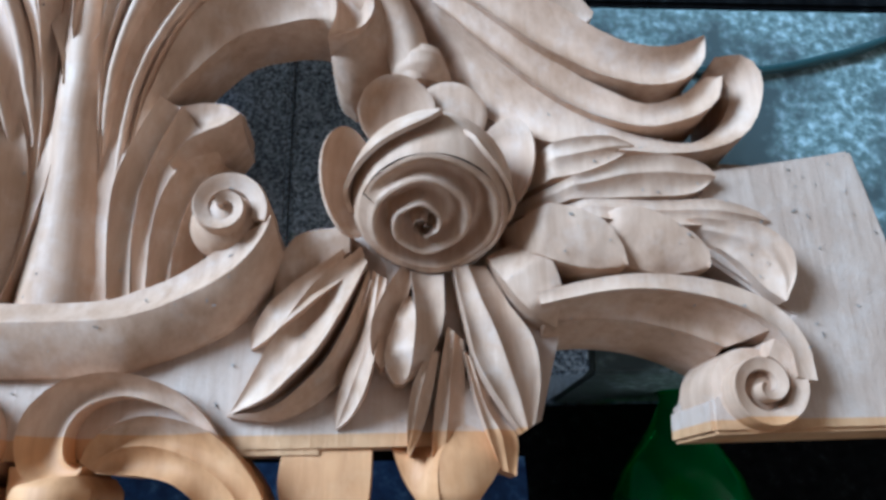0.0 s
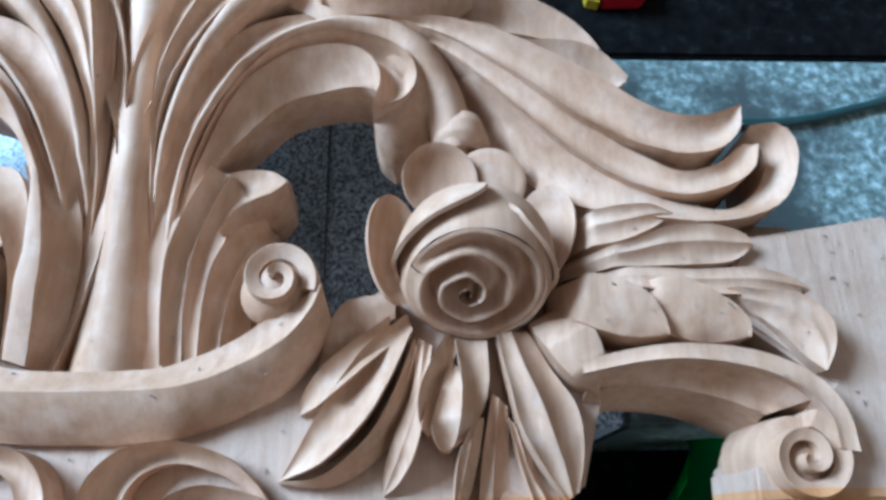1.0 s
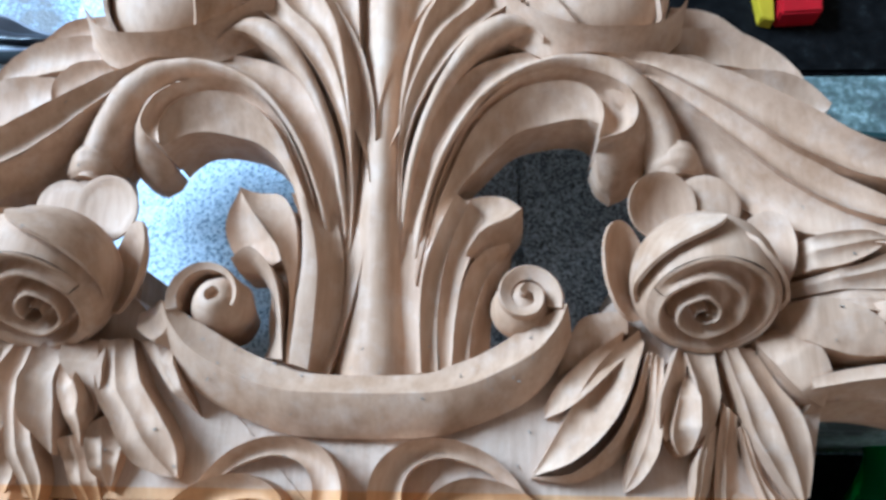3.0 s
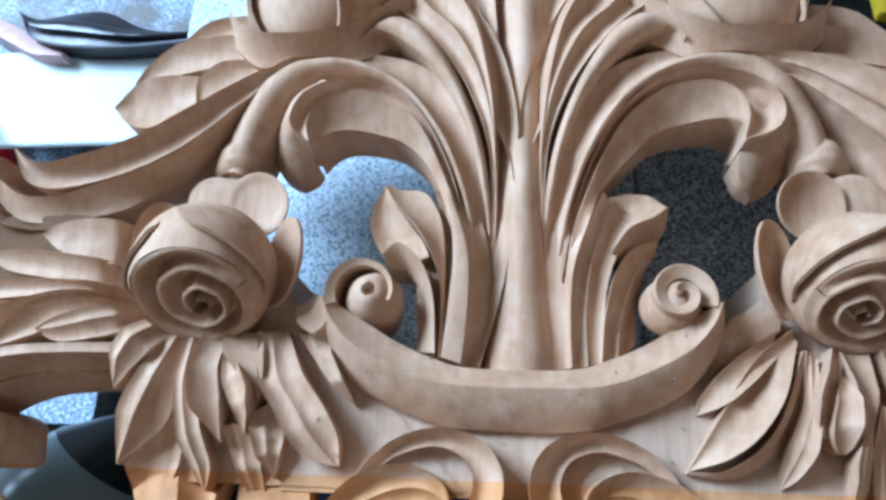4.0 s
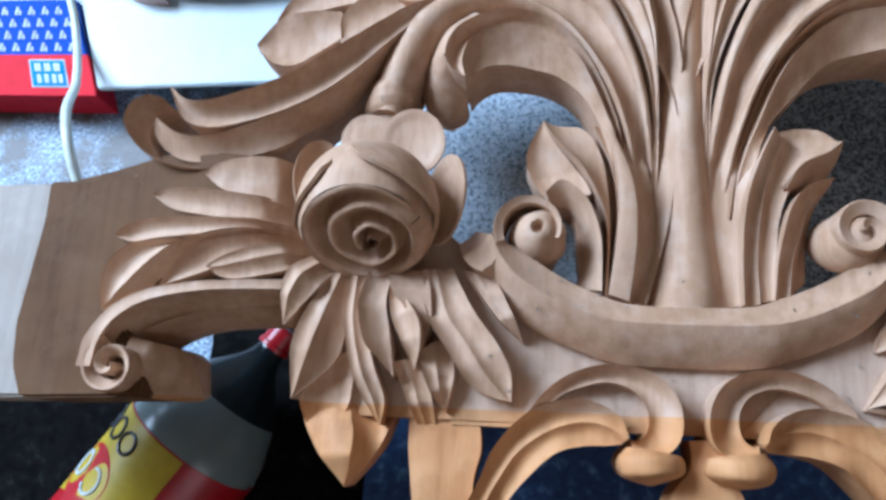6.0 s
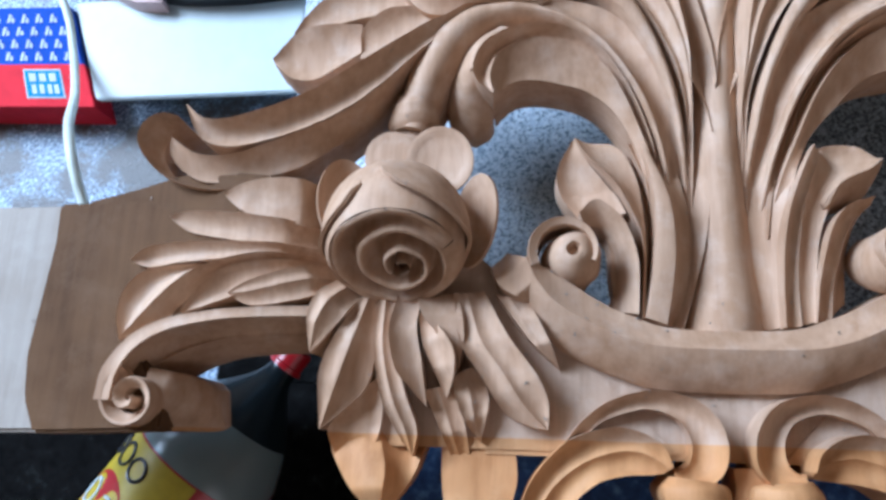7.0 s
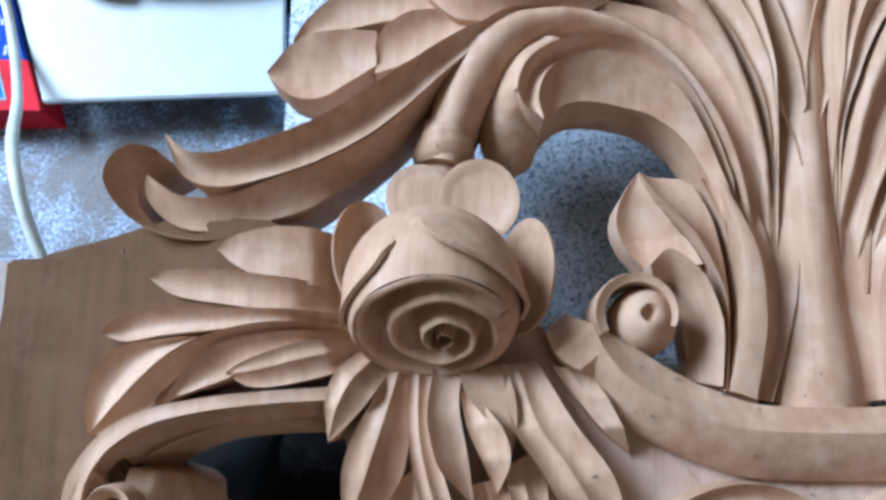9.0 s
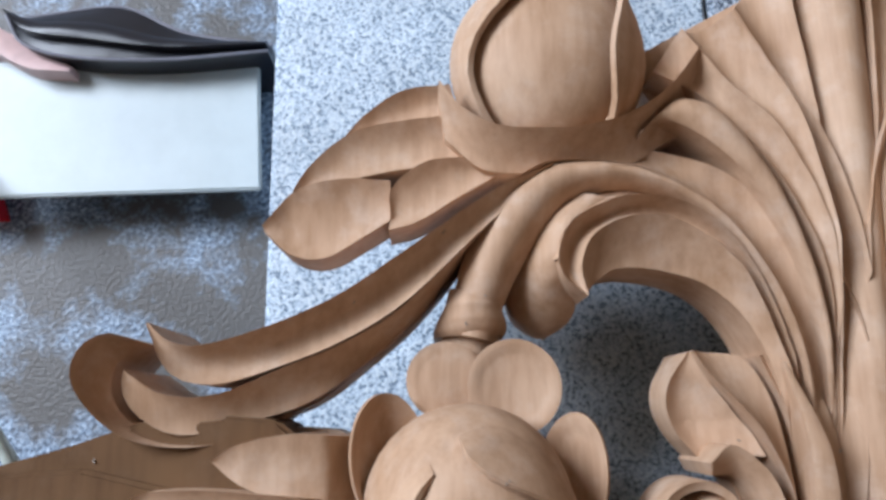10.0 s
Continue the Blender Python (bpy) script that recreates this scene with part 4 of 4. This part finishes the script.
# roses
def rose(at, side, r, guards, tilt=56):
    """A dome tipped towards the foot, its mouth filled by petals that wind inwards as one spiral of lips and hollows."""
    thing = part("rose", bmesh.new(), WOOD, crest)
    m = Matrix.Translation(at) @ Matrix.Rotation(radians(-5 * side), 4, "Y") @ Matrix.Rotation(radians(tilt), 4, "X")
    low = 0.52 * r
    R = math.sqrt(r * r - low * low)
    mouth = math.degrees(math.acos(low / r))
    dome = [(r * math.sin(radians(a)), -low + r * math.cos(radians(a))) for a in np.linspace(mouth, 172, 18)]
    part("bud_body", lathe_mesh([(0.004, -0.03), (R * 0.8, -0.028), (R - 0.0008, -0.012)] + dome + [(0.003, -low - r)], m, 64), WOOD, thing)
    lip = spline([(0, 1.0), (0.35, 0.995), (0.65, 0.92), (1.0, 0.76), (1.5, 0.6), (2.0, 0.42), (2.5, 0.23), (3.0, 0.12), (3.6, 0.03)], 160)

    def rim(t):
        return R * float(np.interp(t, lip[:, 0], lip[:, 1]))

    def rise(t):
        return 0.0045 * min(t, 2.4) / 2.4 + 0.0016 * math.sin(t * 7.1 + 0.8) * min(1.0, t * 3, max(0.0, 2.7 - t))

    hollow = ((0.0, 0.06), (0.05, 0.0), (0.14, 0.0), (0.2, 0.04), (0.28, 0.2), (0.4, 0.55), (0.52, 0.85), (0.66, 1.0), (0.8, 0.98), (0.88, 0.8), (0.94, 0.42), (1.0, 0.06))
    for t0, t1 in ((0.0, 0.86), (0.86, 1.72), (1.72, 2.55)):
        bm, rows = bmesh.new(), []
        for t in np.linspace(t0, t1, 96):
            a = 0.45 + t * 2 * math.pi
            a = a if side < 0 else math.pi - a
            deep = 0.0135 * min(1.0, t * 3.4) * (1.0 if t < 1.7 else 1.0 + 0.4 * (t - 1.7))
            ring = [(R, -0.0006 * (1 - t)), (0.5 * (R + rim(t)), 0.5 * rise(t) + 0.0004 * (1 - t))] if t <= 1 else []
            ring += [(rim(t) + (rim(t + 1) - rim(t)) * f, rise(t) + (rise(t + 1) - rise(t)) * f - deep * g) for f, g in hollow]
            drift = [0.0018 * min(t + v, 2.4) for v in [f for f, _ in hollow]]
            if len(ring) > len(hollow):
                drift = [0, 0.5 * drift[0]] + drift
            rows.append([bm.verts.new(m @ Vector((q * math.cos(a) - side * d, 0.97 * q * math.sin(a) - d * 0.6 + 0.0006 * math.sin(5 * a) * min(1, q / 0.01), h))) for (q, h), d in zip(ring, drift)])
        for p0, p1 in zip(rows, rows[1:]):
            k = min(len(p0), len(p1))
            for j in range(k - 1):
                bm.faces.new((p0[-k + j], p1[-k + j], p1[-k + j + 1], p0[-k + j + 1]))
        part("petal", finish(bm, 70), WOOD, thing)
    heart = m @ Matrix.Translation((-side * 0.0043, -0.0026, 0))
    part("heart", lathe_mesh([(0.24 * R, -0.02), (0.23 * R, -0.0085), (0.1 * R, -0.0105), (0.0005, -0.011)], heart, 20), WOOD, thing)
    # petals wrapped over the dome: an edge runs from the crown round to the mouth
    core = m @ Matrix.Translation((0, 0, -low))
    for edge, back, lift in (
        ([(80, 100), (84, 84), (98, 74), (122, 69), (150, 67), (180, 69)], [(112, 118), (122, 116), (138, 112), (156, 106), (174, 100), (196, 92)], 0.0062),
        ([(66, 82), (52, 70), (34, 66), (12, 66), (-12, 68)], [(62, 96), (48, 92), (30, 90), (8, 88), (-20, 84)], 0.003),
    ):
        e, b = spline(edge, 40), spline(back, 40)
        bm, rows = bmesh.new(), []
        for i in range(40):
            ends = min(1.0, 0.15 + i / 5, 0.15 + (39 - i) / 8)
            row = []
            for j in range(14):
                f = j / 13
                a, th = (radians(v) for v in e[i] + (b[i] - e[i]) * f)
                a = a if side > 0 else math.pi - a
                q = r + 0.0008 * (1 - f) + lift * ends * (1 - f) ** 2.2 - 0.0012 * f
                row.append(bm.verts.new(core @ Vector((q * math.sin(th) * math.cos(a), q * math.sin(th) * math.sin(a), q * math.cos(th)))))
            rows.append(row)
        for p0, p1 in zip(rows, rows[1:]):
            for j in range(13):
                bm.faces.new((p0[j], p1[j], p1[j + 1], p0[j + 1]))
        bmesh.ops.recalc_face_normals(bm, faces=bm.faces)
        bmesh.ops.solidify(bm, geom=bm.faces[:], thickness=0.0024)
        part("petal", finish(bm, 50), WOOD, thing)
    # round guard petals behind the bud
    for x, y, z, rx, ry, turn, lean, tdir, cup in guards:
        part("guard_petal", petal_mesh((x, y, z), rx, ry, turn, radians(-lean), tdir, cup, 0.004, -2 if side < 0 else 1), WOOD, thing)
    return thing


# place, size, turn, lean, side that it lifts, and cup of each guard petal
rose((0.195, 0.005, 0.109), 1, 0.0415, (
    (0.150, 0.033, 0.084, 0.0175, 0.031, 0.1, 34, math.pi, 0.008),
    (0.238, 0.042, 0.084, 0.018, 0.028, -0.25, 30, 0.0, 0.008),
    (0.178, 0.076, 0.082, 0.0215, 0.022, 0.3, 16, 2.2, 0.007),
    (0.208, 0.078, 0.083, 0.021, 0.020, -0.3, 8, 1.2, -0.003),
))
rose((-0.193, 0.004, 0.110), -1, 0.0445, (
    (0.231, 0.043, 0.084, 0.0195, 0.030, -0.15, 32, 0.0, 0.008),
    (0.144, 0.034, 0.084, 0.0165, 0.0295, 0.15, 34, math.pi, 0.008),
    (0.202, 0.078, 0.083, 0.0185, 0.018, 0.2, 6, 1.2, -0.003),
    (0.171, 0.075, 0.083, 0.0215, 0.022, -0.2, 10, 1.9, 0.003),
))
# flared necks from the arch to the roses
for half, dx in ((1, 0.0), (-2, -0.003)):
    flute("neck", [(0.181 + dx, 0.120), (0.179 + dx, 0.112), (0.176 + dx, 0.103), (0.177 + dx, 0.099)], [(0.203 + dx, 0.121), (0.205 + dx, 0.113), (0.210 + dx, 0.103), (0.209 + dx, 0.099)], [0.081, 0.084, 0.082, 0.076], [0.081, 0.084, 0.08, 0.074], 0.3, (half,), m=13)
    flute("neck", [(0.180 + dx, 0.101), (0.181 + dx, 0.092), (0.178 + dx, 0.080)], [(0.207 + dx, 0.101), (0.205 + dx, 0.092), (0.207 + dx, 0.080)], 0.072, 0.072, 0.25, (half,), m=13)

# flower buds above the arch
BUD = [(0.148, 0.236), (0.100, 0.236), (0.150, 0.191)]


def bud(side):
    thing = part("bud", bmesh.new(), WOOD, crest)
    rx, ry = abs(BUD[1][0] - BUD[0][0]), abs(BUD[2][1] - BUD[0][1])
    m = Matrix.Translation((warp(BUD[0][0], side), BUD[0][1], 0.08)) @ Matrix.Diagonal((1, ry / rx * 1.1, 0.72, 1)) @ Matrix.Rotation(radians(-90), 4, "X") @ Matrix.Rotation(radians(-90), 4, "Z")
    bm = bmesh.new()
    bmesh.ops.create_uvsphere(bm, u_segments=36, v_segments=20, radius=rx, matrix=m)
    part("bud_body", finish(bm), WOOD, thing)
    for a0, a1, swing, lift in ((2.3, 0.65, -0.6, 0.008), (-2.4, -0.6, -0.1, 0.009)):
        bm = wrap_mesh(m, rx, a0 * side, a1 * side, swing * side, lift, 20, 165, 1, 0.003)
        part("petal", bm, WOOD, thing)


for s in (1, -1):
    bud(s)
flute("calyx", [(0.204, 0.217), (0.193, 0.202), (0.177, 0.193), (0.158, 0.191), (0.137, 0.192), (0.114, 0.199), (0.094, 0.214), (0.075, 0.238)], [(0.201, 0.194), (0.185, 0.179), (0.171, 0.176), (0.155, 0.176), (0.134, 0.179), (0.112, 0.180), (0.091, 0.193), (0.074, 0.200)], [0.105, 0.11, 0.11, 0.1], [0.088, 0.09, 0.09, 0.085], -0.1)
flute("leaf_flute", [(0.071, 0.243), (0.055, 0.234), (0.035, 0.231), (0.025, 0.215), (0.012, 0.188), (0.003, 0.154), (-0.000, 0.126)], [(0.073, 0.206), (0.059, 0.191), (0.044, 0.174), (0.030, 0.154), (0.016, 0.134), (0.006, 0.110), (0.003, 0.094)], [0.086, 0.092, 0.09], [0.082, 0.084, 0.084], -0.12)

# ---- loose things ----
CARTON = [(-0.567, 0.240), (-0.344, 0.246), (-0.351, 0.374), (-0.610, 0.357)]
PRINTED = [(-0.832, 0.240), (-0.571, 0.235), (-0.617, 0.356), (-0.861, 0.359)]
POUCH_A = [(-0.551, 0.388), (-0.534, 0.362), (-0.491, 0.350), (-0.421, 0.348), (-0.337, 0.356)]
POUCH_B = [(-0.549, 0.393), (-0.519, 0.398), (-0.463, 0.404), (-0.409, 0.380), (-0.337, 0.369)]
SLEEVE_A = [(-0.601, 0.380), (-0.561, 0.359), (-0.532, 0.344), (-0.499, 0.341)]
SLEEVE_B = [(-0.604, 0.406), (-0.564, 0.385), (-0.535, 0.369), (-0.500, 0.349)]
RED_Q = [(0.327, 0.308), (0.364, 0.310), (0.371, 0.354), (0.336, 0.355)]
YEL_Q = [(0.314, 0.310), (0.325, 0.307), (0.330, 0.356), (0.312, 0.356)]
GREEN_CAP = (0.403, -0.024, -0.141)
GREEN_END = (0.382, -0.346, -0.141)
COLA_CAP = (-0.318, -0.020, -0.1325)
COLA_END = (-0.518, -0.297, -0.1325)
CORD_PTS = [(-0.43, 0.0, -0.04), (-0.462, 0.07, -0.006), (-0.484, 0.133, 0.0), (-0.556, 0.222, -0.1), (-0.598, 0.299, -0.142), (-0.618, 0.353, -0.142), (-0.683, 0.460, -0.14)]
# long white carton with a printed blue and red end
TOPZ = GROUND + 0.05
carton = empty("carton", (-0.55, 0.3, GROUND), "long white cardboard carton lying on the floor", "box")
part("lid", prism(CARTON, TOPZ - 0.008, TOPZ, 0, 0.0015), WHITE_CARD, carton)
mid_c = np.mean(np.array(CARTON), axis=0)
part("tray", prism([tuple(mid_c + (np.array(p) - mid_c) * (0.92, 0.62)) for p in CARTON], GROUND + 0.001, TOPZ - 0.0085, 0, 0.002), WHITE_CARD, carton)
small = empty("printed_box", (-0.68, 0.3, GROUND), "blue and red printed cardboard box under a white cord", "box")
part("body", prism(PRINTED, GROUND + 0.001, TOPZ - 0.004, 0, 0.002), BLUE_CARD, small)


def between(quad, u, v):
    """A place on a four-cornered face: u along its lower edge, v up its side."""
    a, b, c, d = (Vector((*p, 0)) for p in quad)
    return a.lerp(b, u).lerp(d.lerp(c, u), v)


def printed(name, quad, u0, v0, u1, v1, z, mat, label=""):
    out = [tuple(between(quad, u, v)[:2]) for u, v in ((u0, v0), (u1, v0), (u1, v1), (u0, v1))]
    return part(name, prism(out, z - 0.0004, z, 0), mat, small, label)


pz = TOPZ - 0.004
part("red_band", prism([tuple(between(PRINTED, u, v)[:2]) for u, v in ((0, -0.02), (1.004, -0.02), (1.004, 0.4), (0, 0.4))], GROUND + 0.002, pz + 0.0012, 0, 0.0005), RED_CARD, small, "red band along the edge")
printed("badge", PRINTED, 0.72, 0.06, 0.89, 0.345, pz + 0.002, PRINT)
printed("badge_field", PRINTED, 0.727, 0.075, 0.883, 0.33, pz + 0.0026, SKY_CARD, "light blue badge with white bars")
for u in (0.745, 0.79, 0.835):
    printed("badge_bar", PRINTED, u, 0.22, u + 0.03, 0.30, pz + 0.0031, PRINT)
for u in (0.75, 0.785, 0.82, 0.85):
    printed("badge_bar", PRINTED, u, 0.1, u + 0.02, 0.19, pz + 0.0031, PRINT)
for r_ in range(4):
    for c_ in range(14):
        u, v = 0.03 + c_ * 0.068 + (r_ % 2) * 0.034, 0.44 + r_ * 0.13
        if u < 0.94:
            out = [tuple(between(PRINTED, u + a, v + b)[:2]) for a, b in ((0, 0), (0.012, 0), (0.028, 0.085), (0.016, 0.085))]
            part("print_bar", prism(out, pz, pz + 0.0006, 0), PRINT, small)
            out = [tuple(between(PRINTED, u + a, v + b)[:2]) for a, b in ((0.02, 0.0), (0.034, 0.0), (0.036, 0.05), (0.026, 0.05))]
            part("print_bar", prism(out, pz, pz + 0.0006, 0), PRINT, small)

# black folded tool pouch behind the carton
pouch = tagged(part("tool_pouch", loft_mesh(POUCH_A, POUCH_B, GROUND + 0.075, GROUND + 0.06, 0.1, back=GROUND + 0.001), BLACK), "black folded tool pouch on the floor", "pouch")
# sheen on the pouch's edges, drawn as thin grey tubes
for line, lift in ((POUCH_A, 0.0755), (POUCH_B, 0.0605)):
    part("edge_sheen", tube_mesh(spline([(x, y, GROUND + lift) for x, y in line], 30), 0.0016, 8), plain("grey_sheen", (0.16, 0.16, 0.19), 0.5), pouch, "grey line painting the sheen along the edge")
part("fold", loft_mesh([(0.75 * a[0] + 0.25 * b[0], 0.75 * a[1] + 0.25 * b[1]) for a, b in zip(POUCH_A, POUCH_B)], [(0.45 * a[0] + 0.55 * b[0], 0.45 * a[1] + 0.55 * b[1]) for a, b in zip(POUCH_A, POUCH_B)], GROUND + 0.083, GROUND + 0.078, 0.15, back=GROUND + 0.06), BLACK, pouch)
tagged(part("pink_sleeve", loft_mesh(SLEEVE_A, SLEEVE_B, GROUND + 0.07, GROUND + 0.06, 0.1, back=GROUND + 0.001), plain("pink_paper", (0.6, 0.42, 0.4), 0.5)), "pale pink paper sleeve beside the pouch", "paper")
tagged(part("red_carton", prism(RED_Q, SLAB_TOP - 0.001, SLAB_TOP + 0.02, 0, 0.002), RED_PL), "small red carton lying on the black sheet", "box")
tagged(part("yellow_tag", prism(YEL_Q, SLAB_TOP - 0.001, SLAB_TOP + 0.012, 0, 0.001), YELLOW), "yellow and black tag on the black sheet", "tag")


# bottles lying on the floor
def bottle(name, cap_at, base_at, r, mat, cap_mat, label, banded):
    d = Vector(base_at) - Vector(cap_at)
    L = d.length
    thing = empty(name, (base_at[0], base_at[1], GROUND), label, "bottle")
    m = Matrix.Translation(cap_at) @ d.to_track_quat("Z", "Y").to_matrix().to_4x4()
    part("body", lathe_mesh([(0.012, 0.012), (0.013, 0.03), (0.017, 0.04), (r * 0.5, 0.06), (r * 0.78, 0.085), (r * 0.95, 0.112), (r, 0.128), (r * 0.98, 0.14), (r * 0.98, L - 0.06), (r, L - 0.04), (r * 0.95, L - 0.01), (r * 0.7, L)], m), mat, thing)
    if banded:
        part("neck", lathe_mesh([(0.0132, 0.022), (0.0142, 0.03), (0.0185, 0.04), (r * 0.53, 0.061), (r * 0.74, 0.079)], m), DARK_PET, thing, "dark see-through neck")
    part("cap", lathe_mesh([(0.012, 0), (0.0145, 0.002), (0.0145, 0.017), (0.016, 0.018), (0.016, 0.022), (0.012, 0.023)], m, 28), cap_mat, thing)
    if banded:
        part("label", lathe_mesh([(r * 0.97, 0.128), (r * 1.004, 0.13), (r * 1.004, 0.26), (r * 0.97, 0.262)], m), RED_PL, thing, "red paper band")

        def on_side(a, h, lift=1.012):
            return m @ Vector((r * lift * math.cos(a), r * lift * math.sin(a), h))

        up = m.to_3x3().inverted() @ Vector((-0.55, 0.4, 0.8))
        mid = math.atan2(up.y, up.x)
        bm = bmesh.new()
        rows = [[bm.verts.new(on_side(mid + a, h, 1.01)) for h in (0.131, 0.215 + 0.02 * math.sin(a * 1.5))] for a in np.linspace(-1.1, 1.0, 30)]
        for p0, p1 in zip(rows, rows[1:]):
            bm.faces.new((p0[0], p1[0], p1[1], p0[1]))
        bmesh.ops.solidify(bm, geom=bm.faces[:], thickness=0.0004)
        part("print_field", finish(bm), YELLOW, thing, "yellow field with dark rings")
        for da, h, q in ((-0.35, 0.150, 0.009), (0.0, 0.149, 0.0095), (0.36, 0.148, 0.0105)):
            ring = [on_side(mid + da + q / r * math.cos(k), h + q * math.sin(k), 1.016) for k in np.linspace(0, 2 * math.pi, 24)]
            part("print_ring", tube_mesh(ring, 0.0016, 6), BLACK, thing)
        bm = bmesh.new()
        hub = bm.verts.new(on_side(mid - 0.1, 0.192, 1.014))
        edge = [bm.verts.new(on_side(mid - 0.1 + 0.03 / r * math.cos(k), 0.192 + 0.026 * math.sin(k), 1.014)) for k in np.linspace(0, 2 * math.pi, 32, endpoint=False)]
        for k in range(32):
            bm.faces.new((hub, edge[k], edge[(k + 1) % 32]))
        bmesh.ops.solidify(bm, geom=bm.faces[:], thickness=0.0003)
        part("print_disc", finish(bm), RED_PL, thing, "red round field with white strokes")
        for da, h, k0, k1 in ((-0.28, 0.192, 0.6, 5.2), (0.12, 0.19, 0.0, 6.3)):
            ring = [on_side(mid + da + 0.009 / r * math.cos(k), h + 0.011 * math.sin(k), 1.016) for k in np.linspace(k0, k1, 24)]
            part("print_stroke", tube_mesh(ring, 0.0014, 6), PRINT, thing)
    return thing


bottle("green_bottle", GREEN_CAP, GREEN_END, 0.058, GREEN_PET, GREEN_PET, "green plastic drink bottle lying on the floor", False)
bottle("drink_bottle", COLA_CAP, COLA_END, 0.066, CLEAR_PET, RED_PL, "clear plastic bottle, sky sheen painted pale, with yellow and red label and red cap", True)

# cords
tagged(part("white_cord", tube_mesh(spline(CORD_PTS, 40), 0.0042), CORD), "white electric cord hanging over the board", "cord")
tagged(part("dark_cord", tube_mesh(spline([(x, y, SLAB_TOP + 0.003) for x, y in [(0.312, 0.219), (0.344, 0.206), (0.380, 0.198), (0.421, 0.195), (0.473, 0.196), (0.523, 0.207), (0.576, 0.224), (0.690, 0.274)]], 40), 0.0038), DARK_CORD), "dark green electric cord lying on the concrete", "cord")

# blue cloth under the foot of the carving
bm = bmesh.new()
bmesh.ops.create_grid(bm, x_segments=60, y_segments=40, size=0.5, matrix=Matrix.Translation((0.02, -0.27, 0)) @ Matrix.Diagonal((0.5, 0.35, 1, 1)))
for v in bm.verts:
    v.co.z = -0.11 + 0.025 * noise.noise(Vector((v.co.x * 9, v.co.y * 7, 1))) - 0.25 * max(0.0, -0.2 - v.co.y) ** 1.3
tagged(part("blue_cloth", finish(bm), BLUE_CLOTH), "dark blue dusty cloth under the carving", "cloth")

# wood shavings and dust flakes left on the carving
bpy.context.view_layer.update()
graph = bpy.context.evaluated_depsgraph_get()
rng = random.Random(5)
bm = bmesh.new()
spots = [(rng.uniform(-0.15, 0.15), rng.uniform(-0.085, -0.03)) for _ in range(40)] + [(rng.uniform(-0.1, 0.1), rng.uniform(-0.035, -0.01)) for _ in range(14)]
spots += [(rng.uniform(0.26, 0.46), rng.uniform(-0.06, 0.06)) for _ in range(60)] + [(rng.uniform(-0.45, 0.45), rng.uniform(-0.1, 0.16)) for _ in range(60)]
for x, y in spots:
    hit, place, normal, _, ob, _ = scene.ray_cast(graph, Vector((x, y, 0.3)), Vector((0, 0, -1)))
    if not hit or place.z < 0.06:
        continue
    size, a = rng.uniform(0.0003, 0.0010), rng.uniform(0, 6.3)
    curl = rng.uniform(0.6, 3.0)
    side_v, ahead = Vector((math.cos(a), math.sin(a), 0)), Vector((-math.sin(a), math.cos(a), 0))
    rows = []
    for k in range(5):
        c = place + normal * 0.0003 + ahead * size * math.sin(k / 4 * curl) * 2.6 + Vector((0, 0, size * (1 - math.cos(k / 4 * curl)) * 0.7 + 0.0002))
        rows.append((bm.verts.new(c - side_v * size * 0.5), bm.verts.new(c + side_v * size * 0.5)))
    for p0, p1 in zip(rows, rows[1:]):
        bm.faces.new((p0[0], p0[1], p1[1], p1[0]))
bmesh.ops.solidify(bm, geom=bm.faces[:], thickness=0.0002)
tagged(part("wood_shavings", bm, WOOD_PALE), "pale wood shavings and dust flakes lying on the carving", "shavings", kind="stuff")
